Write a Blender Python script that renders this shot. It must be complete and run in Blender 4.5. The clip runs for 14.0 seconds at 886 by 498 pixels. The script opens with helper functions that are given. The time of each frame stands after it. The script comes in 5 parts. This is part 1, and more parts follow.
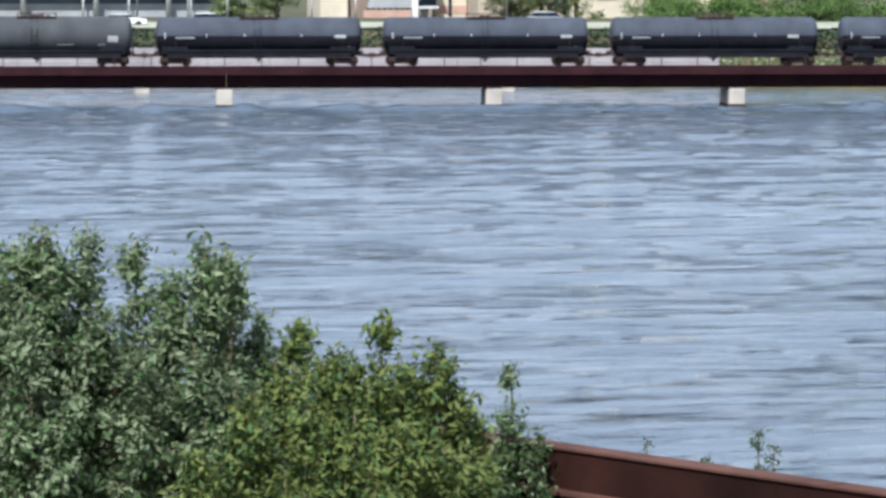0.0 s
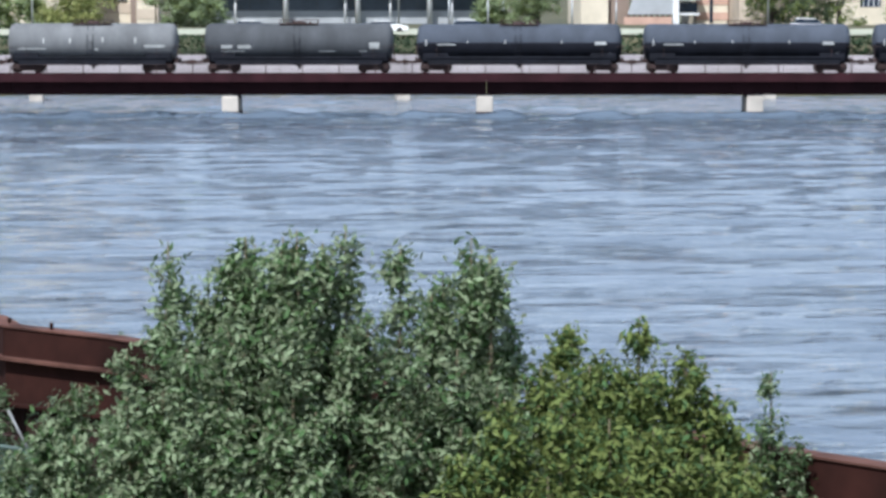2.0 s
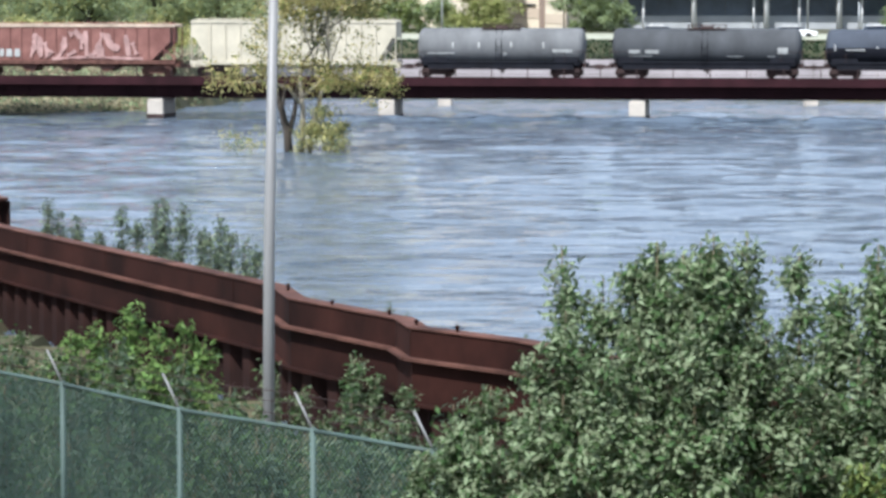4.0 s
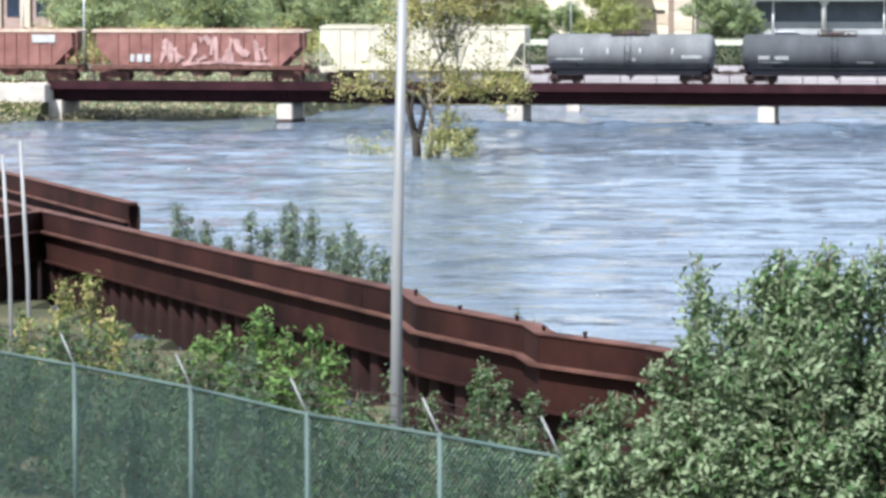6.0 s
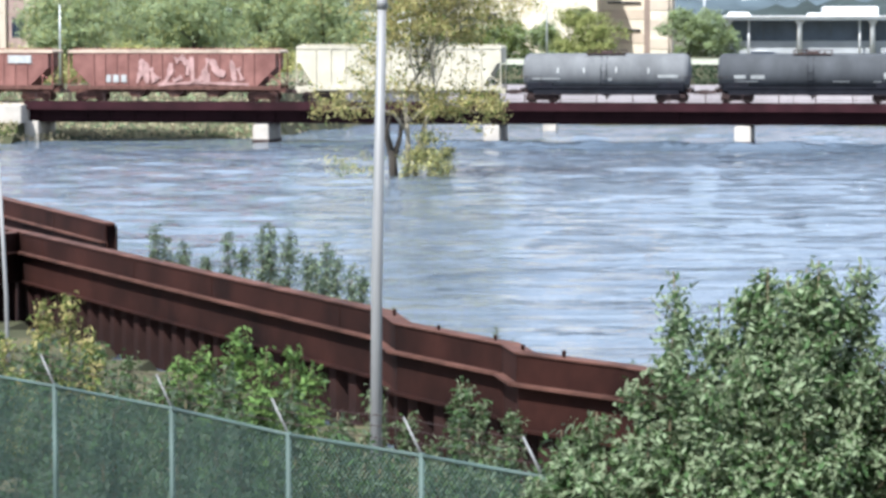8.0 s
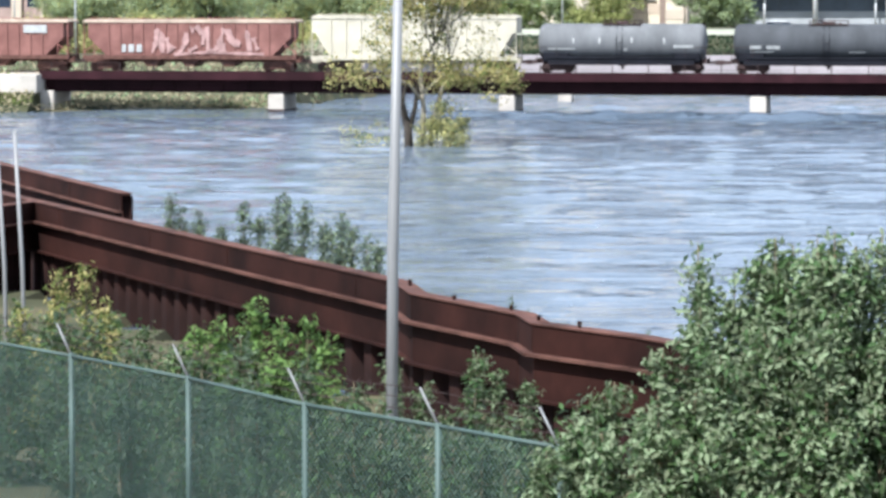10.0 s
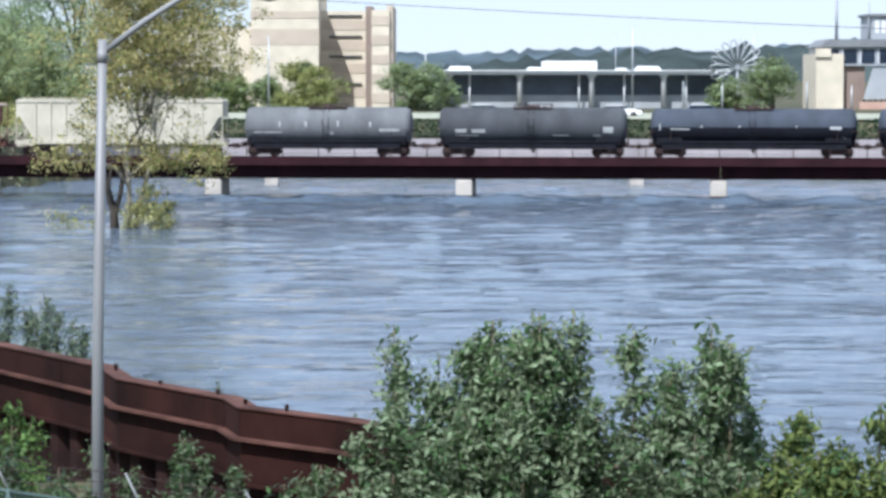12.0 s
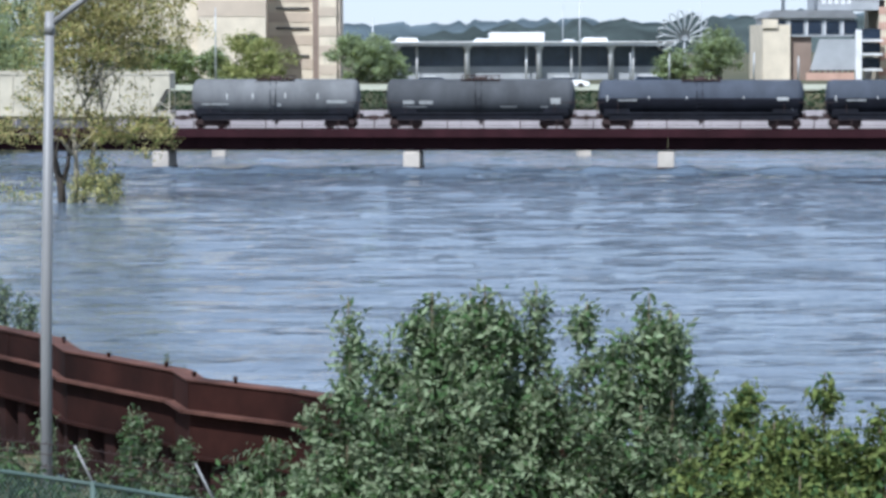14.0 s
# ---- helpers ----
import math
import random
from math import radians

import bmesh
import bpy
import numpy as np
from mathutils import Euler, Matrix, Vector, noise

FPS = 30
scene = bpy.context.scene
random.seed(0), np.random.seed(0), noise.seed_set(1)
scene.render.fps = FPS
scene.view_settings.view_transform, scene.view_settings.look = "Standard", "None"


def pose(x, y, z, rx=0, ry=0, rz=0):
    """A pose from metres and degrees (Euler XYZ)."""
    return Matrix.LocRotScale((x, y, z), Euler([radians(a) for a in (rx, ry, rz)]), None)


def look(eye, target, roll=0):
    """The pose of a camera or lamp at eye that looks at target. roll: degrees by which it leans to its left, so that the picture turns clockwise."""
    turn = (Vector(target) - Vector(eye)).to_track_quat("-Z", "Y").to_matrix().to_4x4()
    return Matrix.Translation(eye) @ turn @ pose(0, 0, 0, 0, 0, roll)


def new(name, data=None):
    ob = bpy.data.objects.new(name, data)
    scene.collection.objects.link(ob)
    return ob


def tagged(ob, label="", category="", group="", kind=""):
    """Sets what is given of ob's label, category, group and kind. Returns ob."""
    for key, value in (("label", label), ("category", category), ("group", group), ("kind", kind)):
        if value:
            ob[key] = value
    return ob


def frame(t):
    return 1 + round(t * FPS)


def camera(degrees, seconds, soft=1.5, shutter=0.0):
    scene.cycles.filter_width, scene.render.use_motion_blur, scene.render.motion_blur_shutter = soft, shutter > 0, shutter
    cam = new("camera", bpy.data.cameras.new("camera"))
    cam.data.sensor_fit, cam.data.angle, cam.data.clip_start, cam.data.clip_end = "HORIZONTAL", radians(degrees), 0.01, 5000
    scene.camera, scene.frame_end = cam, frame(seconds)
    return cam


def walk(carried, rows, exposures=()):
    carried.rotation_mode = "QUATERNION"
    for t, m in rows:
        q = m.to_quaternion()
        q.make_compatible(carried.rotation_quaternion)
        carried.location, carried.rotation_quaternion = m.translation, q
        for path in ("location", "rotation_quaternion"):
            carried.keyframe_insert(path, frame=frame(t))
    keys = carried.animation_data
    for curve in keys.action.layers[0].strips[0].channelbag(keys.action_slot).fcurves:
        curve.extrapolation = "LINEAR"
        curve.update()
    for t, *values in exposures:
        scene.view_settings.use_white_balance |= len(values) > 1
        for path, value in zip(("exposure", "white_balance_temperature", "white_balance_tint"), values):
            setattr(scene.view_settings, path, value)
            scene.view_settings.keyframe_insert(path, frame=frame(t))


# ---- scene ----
cam = camera(15.94, 14.0, soft=3.2)
EYE = Vector((0.0, 0.0, 9.6))


def aim(yaw, pitch, roll=0.0, sway=0.0):
    """The camera's pose at its stand, from a heading to the right of +y and a tilt, in degrees; sway: its drift to the right."""
    y, p = radians(yaw), radians(pitch)
    way = Vector((math.sin(y) * math.cos(p), math.cos(y) * math.cos(p), math.sin(p)))
    eye = EYE + Vector((sway, 0, 0))
    return look(eye, eye + way, roll)


PATH = [
    (0.0, aim(8.766, -4.732, 0.017)),
    (0.5, aim(9.028, -4.228, 0.001)),
    (1.0, aim(8.308, -5.042, -0.000)),
    (1.5, aim(5.129, -4.482, 0.019)),
    (2.0, aim(4.060, -4.609, -0.026)),
    (2.5, aim(0.197, -3.690, -0.011)),
    (3.0, aim(-0.798, -3.669, 0.065)),
    (3.5, aim(-1.458, -4.334, 0.011)),
    (4.0, aim(-3.296, -4.520, 0.019)),
    (4.2, aim(-4.011, -4.659, 0.025)),
    (6.3, aim(-5.624, -4.273, 0.060)),
    (6.5, aim(-5.471, -4.130, 0.088)),
    (7.0, aim(-4.566, -4.071, 0.009, -0.025)),
    (7.5, aim(-5.064, -3.877, -0.049, -0.045)),
    (8.0, aim(-5.186, -4.059, -0.058, -0.05)),
    (8.2, aim(-5.364, -4.092, 0.000, -0.05)),
    (10.5, aim(-5.458, -4.658, 0.006, -0.07)),
    (11.0, aim(-4.052, -3.835, -0.009, -0.045)),
    (11.5, aim(-1.369, -3.557, -0.005, -0.045)),
    (12.0, aim(-0.154, -3.088, 0.037, -0.045)),
    (12.5, aim(-0.000, -3.182, -0.068, -0.05)),
    (13.0, aim(0.118, -3.224, -0.029, -0.05)),
    (13.5, aim(0.199, -3.287, -0.032, -0.055)),
    (14.0, aim(0.795, -3.602, -0.068, -0.06)),
]
walk(cam, PATH, [(0.0, 0.98, 5950, 10), (1.5, 0.95, 5800, 10), (2.2, 0.98, 5800, 10), (3.0, 1.05, 5850, 10), (4.2, 1.2, 5950, 10), (6.3, 1.52, 5950, 10), (8.2, 1.46, 5950, 10), (10.5, 1.42, 5900, 10), (11.0, 1.32, 5950, 10), (11.5, 1.22, 5800, 10), (12.0, 0.97, 5650, 10), (14.0, 0.84, 5600, 10)])

# ---- light ----
world = bpy.data.worlds.new("sky")
scene.world = world
world.use_nodes = True
wn = world.node_tree.nodes
sky = wn.new("ShaderNodeTexSky")
sky.sky_type = "NISHITA"
sky.sun_disc = False
SUN_AZ, SUN_EL = -153.0, 51.0
sky.sun_elevation, sky.sun_rotation = radians(SUN_EL), radians(SUN_AZ)
sky.altitude, sky.air_density, sky.dust_density, sky.ozone_density = 1500, 1.0, 0.3, 1.0
# a thin even haze over the clear sky
veil = wn.new("ShaderNodeMix")
veil.data_type = "RGBA"
veil.inputs[0].default_value = 0.78
veil.inputs[7].default_value = (4.95, 5.4, 6.05, 1)
world.node_tree.links.new(sky.outputs[0], veil.inputs[6])
world.node_tree.links.new(veil.outputs[2], wn["Background"].inputs[0])
wn["Background"].inputs[1].default_value = 0.08
sun = new("sun", bpy.data.lights.new("sun", "SUN"))
sun.data.energy, sun.data.angle, sun.data.color = 3.2, radians(0.6), (1.0, 0.95, 0.87)
to_sun = Vector((math.sin(radians(SUN_AZ)) * math.cos(radians(SUN_EL)), math.cos(radians(SUN_AZ)) * math.cos(radians(SUN_EL)), math.sin(radians(SUN_EL))))
sun.matrix_world = look(to_sun * 60, (0, 0, 0))

# ---- materials ----


def material(name, base, rough=0.7, metal=0.0, vary=0.25, scale=3.0, fine=30.0, bump=0.15, spec=0.4, stretch=(1, 1, 1), second=None, island=0.0, trans=0.0, piece=0.0):
    """A procedural surface: a base colour broken by a coarse and a fine noise, with a little relief."""
    m = bpy.data.materials.new(name)
    m.use_nodes = True
    nt = m.node_tree
    n, l = nt.nodes, nt.links
    b = n["Principled BSDF"]
    co = n.new("ShaderNodeTexCoord")
    mp = n.new("ShaderNodeMapping")
    mp.inputs["Scale"].default_value = stretch
    l.new(co.outputs["Object"], mp.inputs[0])
    tex = []
    for s, d in ((scale, 4), (fine, 3)):
        t = n.new("ShaderNodeTexNoise")
        t.inputs["Scale"].default_value, t.inputs["Detail"].default_value = s, d
        l.new(mp.outputs[0], t.inputs["Vector"])
        tex.append(t)
    ramp = n.new("ShaderNodeValToRGB")
    lo = [c * (1 - vary) for c in base]
    hi = [min(1, c * (1 + vary)) for c in base] if second is None else second
    ramp.color_ramp.elements[0].position, ramp.color_ramp.elements[1].position = 0.32, 0.68
    ramp.color_ramp.elements[0].color, ramp.color_ramp.elements[1].color = (*lo, 1), (*hi, 1)
    l.new(tex[0].outputs[0], ramp.inputs[0])
    mix = n.new("ShaderNodeMix")
    mix.data_type, mix.blend_type = "RGBA", "MULTIPLY"
    mix.inputs[0].default_value = 0.6
    r2 = n.new("ShaderNodeMapRange")
    r2.inputs[3].default_value, r2.inputs[4].default_value = 1 - vary, 1 + vary * 0.6
    l.new(tex[1].outputs[0], r2.inputs[0])
    l.new(ramp.outputs[0], mix.inputs[6])
    l.new(r2.outputs[0], mix.inputs[7])
    out = mix.outputs[2]
    if island or piece:
        src = n.new("ShaderNodeNewGeometry").outputs["Random Per Island"] if island else n.new("ShaderNodeObjectInfo").outputs["Random"]
        k = island or piece
        hs = n.new("ShaderNodeHueSaturation")
        for slot, a, c in (("Value", 1 - k, 1 + k), ("Hue", 0.5 - k * 0.05, 0.5 + k * 0.03)):
            mr = n.new("ShaderNodeMapRange")
            mr.inputs[3].default_value, mr.inputs[4].default_value = a, c
            l.new(src, mr.inputs[0])
            l.new(mr.outputs[0], hs.inputs[slot])
        l.new(out, hs.inputs["Color"])
        out = hs.outputs[0]
    l.new(out, b.inputs["Base Color"])
    b.inputs["Roughness"].default_value, b.inputs["Metallic"].default_value = rough, metal
    b.inputs["Specular IOR Level"].default_value = spec
    if bump:
        bp = n.new("ShaderNodeBump")
        bp.inputs["Strength"].default_value, bp.inputs["Distance"].default_value = bump, 0.02
        l.new(tex[1].outputs[0], bp.inputs["Height"])
        l.new(bp.outputs[0], b.inputs["Normal"])
    if trans:
        tr = n.new("ShaderNodeBsdfTranslucent")
        l.new(out, tr.inputs[0])
        ms = n.new("ShaderNodeMixShader")
        ms.inputs[0].default_value = trans
        l.new(b.outputs[0], ms.inputs[1])
        l.new(tr.outputs[0], ms.inputs[2])
        l.new(ms.outputs[0], n["Material Output"].inputs[0])
    return m


M_RUST = material("rusted steel", (0.017, 0.007, 0.006), 0.9, 0.0, 0.45, 0.35, 5, 0.3, spec=0.12, second=(0.045, 0.016, 0.012))
# shade under the capping's overhang is put into the pile colour
M_RUST_DARK = material("rusted sheet piling toned for shade", (0.022, 0.013, 0.012), 0.9, 0.0, 0.35, 0.6, 9, 0.3, spec=0.12, second=(0.04, 0.018, 0.015))
# paler than the plates: light on the upward lips is in the colour
M_RUST_LIP = material("rust edge with light in it", (0.1, 0.048, 0.037), 0.85, 0.0, 0.45, 0.8, 9, spec=0.15)
# base darker than the deck edge; the overhang's shade is partly in it
M_GIRDER = material("dark maroon girder", (0.022, 0.007, 0.009), 0.8, 0.0, 0.3, 0.4, 6, 0.1, spec=0.15)
M_DECK = material("maroon deck edge", (0.029, 0.009, 0.012), 0.8, 0.0, 0.3, 0.5, 8, 0.1, spec=0.15)
M_CONCRETE = material("pale concrete", (0.47, 0.43, 0.38), 0.85, 0.0, 0.18, 0.6, 8, 0.2)
M_WALLBANK = material("bleached bank concrete", (0.35, 0.32, 0.33), 0.85, 0.0, 0.15, 0.3, 4, 0.2)
M_TIE = material("creosoted timber", (0.07, 0.05, 0.04), 0.9, 0.0, 0.35, 1.5, 14)
M_STEEL = material("dark running gear", (0.05, 0.03, 0.028), 0.8, 0.1, 0.35, 2, 20)
M_GEAR_RUST_SHADE = material("dusty rust brown gear and shaded underbody", (0.12, 0.06, 0.048), 0.85, 0.0, 0.35, 2, 20, spec=0.2)
M_WHEEL = material("rusty wheel steel", (0.05, 0.03, 0.026), 0.7, 0.2, 0.3, 3, 20)
M_TANK_A = material("weathered light grey tank", (0.15, 0.155, 0.16), 0.8, 0.0, 0.22, 0.6, 5, 0.05, spec=0.2, stretch=(1, 1, 0.35))
M_TANK_B = material("dark grey tank", (0.07, 0.075, 0.082), 0.8, 0.0, 0.22, 0.6, 5, 0.05, spec=0.2, stretch=(1, 1, 0.35))
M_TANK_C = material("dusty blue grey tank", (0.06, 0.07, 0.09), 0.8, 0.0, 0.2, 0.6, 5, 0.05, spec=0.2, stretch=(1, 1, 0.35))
M_BLACK = material("matt black wagon surface", (0.01, 0.011, 0.016), 0.7, 0.0, 0.3, 1, 8, 0.05, spec=0.15)
M_MARK = material("white lettering paint", (0.4, 0.41, 0.4), 0.7, 0.0, 0.2, 3, 12, 0)
M_HOP_RED = material("oxide red hopper", (0.21, 0.085, 0.07), 0.75, 0.0, 0.3, 0.7, 6, 0.1, second=(0.26, 0.12, 0.1))
M_HOP_TRIM = material("faded red trim", (0.3, 0.12, 0.1), 0.75, 0.0, 0.25, 1, 8)
M_HOP_WHITE = material("cream hopper", (0.5, 0.46, 0.36), 0.7, 0.0, 0.14, 0.7, 6, 0.1)
M_ROOF_DUST = material("dusty pale roof edge", (0.46, 0.36, 0.28), 0.8, 0.0, 0.25, 1, 8)
M_GRAFFITI = material("faded pink spray paint", (0.4, 0.25, 0.23), 0.75, 0.0, 0.3, 1.2, 9, 0)
M_TAN = material("tan stone cladding", (0.52, 0.44, 0.35), 0.85, 0.0, 0.1, 0.4, 5, 0.1)
M_TAN_DARK = material("brown stone band", (0.25, 0.19, 0.155), 0.85, 0.0, 0.12, 0.4, 5, 0.1)
M_CREAM = material("cream render", (0.64, 0.57, 0.45), 0.85, 0.0, 0.1, 0.5, 5, 0.1)
M_WHITE = material("white painted metal", (0.72, 0.73, 0.74), 0.55, 0.0, 0.08, 0.8, 8, 0.05)
M_GREYW = material("grey cladding", (0.36, 0.38, 0.4), 0.6, 0.0, 0.1, 0.6, 8, 0.1)
M_SLATE = material("grey roofing", (0.2, 0.21, 0.22), 0.8, 0.0, 0.2, 0.6, 8, 0.1)
M_PINK = material("pinkish brick", (0.5, 0.33, 0.26), 0.85, 0.0, 0.15, 0.6, 8, 0.1)
M_BRICK = material("brown brick", (0.34, 0.25, 0.22), 0.85, 0.0, 0.2, 0.8, 10, 0.15)
M_FRAME = material("dark window frame", (0.04, 0.045, 0.05), 0.5, 0.2, 0.2, 2, 10, 0)
M_GALV = material("galvanised steel", (0.45, 0.47, 0.48), 0.45, 0.55, 0.15, 2.5, 25, 0.08)
M_POLE = material("weathered grey pole", (0.25, 0.25, 0.25), 0.5, 0.1, 0.15, 1.5, 20, 0.08, stretch=(1, 1, 0.15))
M_POST = material("dull green fence post", (0.06, 0.095, 0.085), 0.6, 0.0, 0.2, 2, 20, 0.05)
M_FENCE = material("green vinyl coated wire", (0.085, 0.135, 0.12), 0.6, 0.0, 0.15, 2, 20, 0.05)
M_BARK_PALE = material("sunlit grey bark", (0.3, 0.27, 0.21), 0.9, 0.0, 0.35, 3, 20, 0.4, stretch=(1, 1, 0.3))
M_BARK = material("dark bark", (0.06, 0.05, 0.04), 0.9, 0.0, 0.35, 3, 20, 0.4, stretch=(1, 1, 0.3))
M_TWIG = material("green brown twig", (0.12, 0.1, 0.06), 0.85, 0.0, 0.3, 4, 30)
LEAF = dict(rough=0.55, vary=0.2, scale=0.8, fine=6, bump=0, trans=0.4, spec=0.14)
M_LEAF = material("silvery green leaf", (0.23, 0.285, 0.17), island=0.36, **LEAF)
M_LEAF_DEEP = material("deep green leaf", (0.075, 0.13, 0.05), island=0.35, **LEAF)
M_LEAF_BRIGHT = material("bright green leaf", (0.155, 0.25, 0.075), island=0.3, **LEAF)
M_LEAF_YELLOW = material("yellowing leaf", (0.43, 0.38, 0.16), island=0.2, **LEAF)
M_LEAF_OLIVE = material("olive leaf", (0.18, 0.225, 0.07), island=0.25, **LEAF)
M_LEAF_STRAW = material("pale straw leaf", (0.52, 0.48, 0.22), island=0.2, **LEAF)
M_LEAF_SEED = material("bleached seeding grass", (0.48, 0.42, 0.28), island=0.2, **LEAF)
M_LEAF_LIME = material("pale lime leaf", (0.34, 0.36, 0.14), island=0.25, **LEAF)
M_LEAF_HEDGE = material("dark clipped hedge leaf", (0.045, 0.075, 0.038), island=0.25, **LEAF)
# paler than near foliage: the far bank's haze is put into the leaf colour
M_LEAF_FAR = material("haze paled far leaf", (0.3, 0.37, 0.21), island=0.25, **LEAF)
M_LEAF_GREY = material("grey green willow leaf", (0.095, 0.13, 0.085), island=0.3, **LEAF)
# distance haze is put into the blue grey base of both ridges
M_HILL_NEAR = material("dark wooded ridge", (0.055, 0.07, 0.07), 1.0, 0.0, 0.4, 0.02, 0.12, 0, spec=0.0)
M_HILL = material("haze tinted wooded hill", (0.1, 0.13, 0.15), 1.0, 0.0, 0.3, 0.012, 0.06, 0, spec=0.0)
M_CAR_WHITE = material("white car paint", (0.78, 0.78, 0.78), 0.3, 0.0, 0.05, 1, 8, 0)
M_TYRE = material("tyre rubber", (0.02, 0.02, 0.02), 0.9, 0.0, 0.2, 4, 20)


def glass_material(name, base):
    m = material(name, base, 0.18, 0.0, 0.3, 0.25, 2, 0, spec=0.35)
    return m


M_HALL_GLASS = glass_material("slate blue hall glazing", (0.065, 0.085, 0.115))
M_GLASS = glass_material("dark window glass", (0.02, 0.03, 0.05))


def ground_material():
    """Grass, dry grass and paving by where the ground lies."""
    m = material("grass and earth", (0.055, 0.07, 0.03), 0.95, 0, 0.4, 0.25, 3.0, 0.6, second=(0.12, 0.105, 0.055))
    return m


M_GROUND = ground_material()
M_PAVE = material("pale paving", (0.34, 0.35, 0.27), 0.9, 0, 0.15, 0.3, 3, 0.2)


def water_material():
    """Silty river water: dull body, sky gloss, and streaks of ruffled and of calm water that ride on the waves of the mesh."""
    m = bpy.data.materials.new("river water")
    m.use_nodes = True
    nt = m.node_tree
    n, l = nt.nodes, nt.links
    b = n["Principled BSDF"]
    b.inputs["Base Color"].default_value = (0.09, 0.12, 0.16, 1)
    b.inputs["IOR"].default_value = 1.6
    co = n.new("ShaderNodeTexCoord")

    def noise_at(scale, detail, rough=0.5):
        mp = n.new("ShaderNodeMapping")
        mp.inputs["Scale"].default_value = scale
        l.new(co.outputs["Object"], mp.inputs[0])
        t = n.new("ShaderNodeTexNoise")
        t.inputs["Scale"].default_value, t.inputs["Detail"].default_value, t.inputs["Roughness"].default_value = 1.0, detail, rough
        l.new(mp.outputs[0], t.inputs["Vector"])
        return t.outputs[0]

    def spread(src, a, c, lo, hi):
        r = n.new("ShaderNodeMapRange")
        for k, v in zip((1, 2, 3, 4), (a, c, lo, hi)):
            r.inputs[k].default_value = v
        l.new(src, r.inputs[0])
        return r.outputs[0]

    # gusts: calm slicks that mirror the low sky, between ruffled water that shows its own dark body
    broad, short = noise_at((0.05, 0.12, 1), 3, 0.6), noise_at((0.3, 1.1, 1), 6, 0.7)
    gust = n.new("ShaderNodeMath")
    gust.operation = "MULTIPLY_ADD"
    l.new(short, gust.inputs[0])
    gust.inputs[1].default_value = 0.75
    l.new(spread(broad, 0.0, 1.0, 0.0, 0.5), gust.inputs[2])
    streak = gust.outputs[0]
    l.new(spread(streak, 0.5, 0.75, 0.025, 0.08), b.inputs["Roughness"])
    # long low swell of the skin, then the chop, then fine ripples
    normal = None
    for scale, detail, rough, far in (((0.12, 0.5, 1), 4, 0.6, 0.6), ((0.7, 1.9, 1), 5, 0.65, 0.25), ((2.2, 5.0, 1), 3, 0.6, 0.06)):
        bp = n.new("ShaderNodeBump")
        bp.inputs["Distance"].default_value = far
        l.new(spread(streak, 0.52, 0.74, 0.08, 1.0), bp.inputs["Strength"])
        l.new(noise_at(scale, detail, rough), bp.inputs["Height"])
        if normal is not None:
            l.new(normal, bp.inputs["Normal"])
        normal = bp.outputs[0]
    # steep crests, standing out of calmer water
    b2 = n.new("ShaderNodeBump")
    b2.inputs["Distance"].default_value = 2.4
    l.new(spread(streak, 0.52, 0.7, 0.15, 1.0), b2.inputs["Strength"])
    l.new(spread(noise_at((0.3, 1.15, 1), 5, 0.65), 0.55, 0.85, 0.0, 1.0), b2.inputs["Height"])
    l.new(normal, b2.inputs["Normal"])
    l.new(b2.outputs[0], b.inputs["Normal"])
    return m


M_WATER = water_material()

# ---- mesh helpers ----


def box(bm, x0, x1, y0, y1, z0, z1, slot=0):
    v = [bm.verts.new(p) for p in ((x0, y0, z0), (x1, y0, z0), (x1, y1, z0), (x0, y1, z0), (x0, y0, z1), (x1, y0, z1), (x1, y1, z1), (x0, y1, z1))]
    for f in ((3, 2, 1, 0), (4, 5, 6, 7), (0, 1, 5, 4), (1, 2, 6, 5), (2, 3, 7, 6), (3, 0, 4, 7)):
        bm.faces.new([v[i] for i in f]).material_index = slot
    return bm


def tube(bm, pts, radii, seg=8, caps=True, slot=0):
    """A round bar through pts with a radius at each."""
    rings = []
    pts = [Vector(p) for p in pts]
    for i, p in enumerate(pts):
        d = (pts[min(i + 1, len(pts) - 1)] - pts[max(i - 1, 0)]).normalized()
        a = d.cross(Vector((0, 0, 1)) if abs(d.z) < 0.9 else Vector((1, 0, 0))).normalized()
        c = d.cross(a)
        rings.append([bm.verts.new(p + (a * math.cos(k * 2 * math.pi / seg) + c * math.sin(k * 2 * math.pi / seg)) * radii[i]) for k in range(seg)])
    for r0, r1 in zip(rings, rings[1:]):
        for k in range(seg):
            f = bm.faces.new((r0[k], r0[(k + 1) % seg], r1[(k + 1) % seg], r1[k]))
            f.smooth, f.material_index = seg > 5, slot
    if caps:
        bm.faces.new(rings[0][::-1]).material_index = slot
        bm.faces.new(rings[-1]).material_index = slot
    return bm


def bar(bm, p, q, r, seg=6):
    return tube(bm, (p, q), (r, r), seg)


def prism(bm, outline, y0, y1, slot=0):
    """An outline in x, z drawn out from y0 to y1."""
    a = [bm.verts.new((x, y0, z)) for x, z in outline]
    c = [bm.verts.new((x, y1, z)) for x, z in outline]
    n = len(outline)
    bm.faces.new(a).material_index = slot
    bm.faces.new(c[::-1]).material_index = slot
    for i in range(n):
        bm.faces.new((a[i], c[i], c[(i + 1) % n], a[(i + 1) % n])).material_index = slot
    return bm


def done(bm, name, mats):
    bmesh.ops.recalc_face_normals(bm, faces=bm.faces)
    me = bpy.data.meshes.new(name)
    bm.to_mesh(me)
    bm.free()
    for m in mats if isinstance(mats, (list, tuple)) else [mats]:
        me.materials.append(m)
    return me


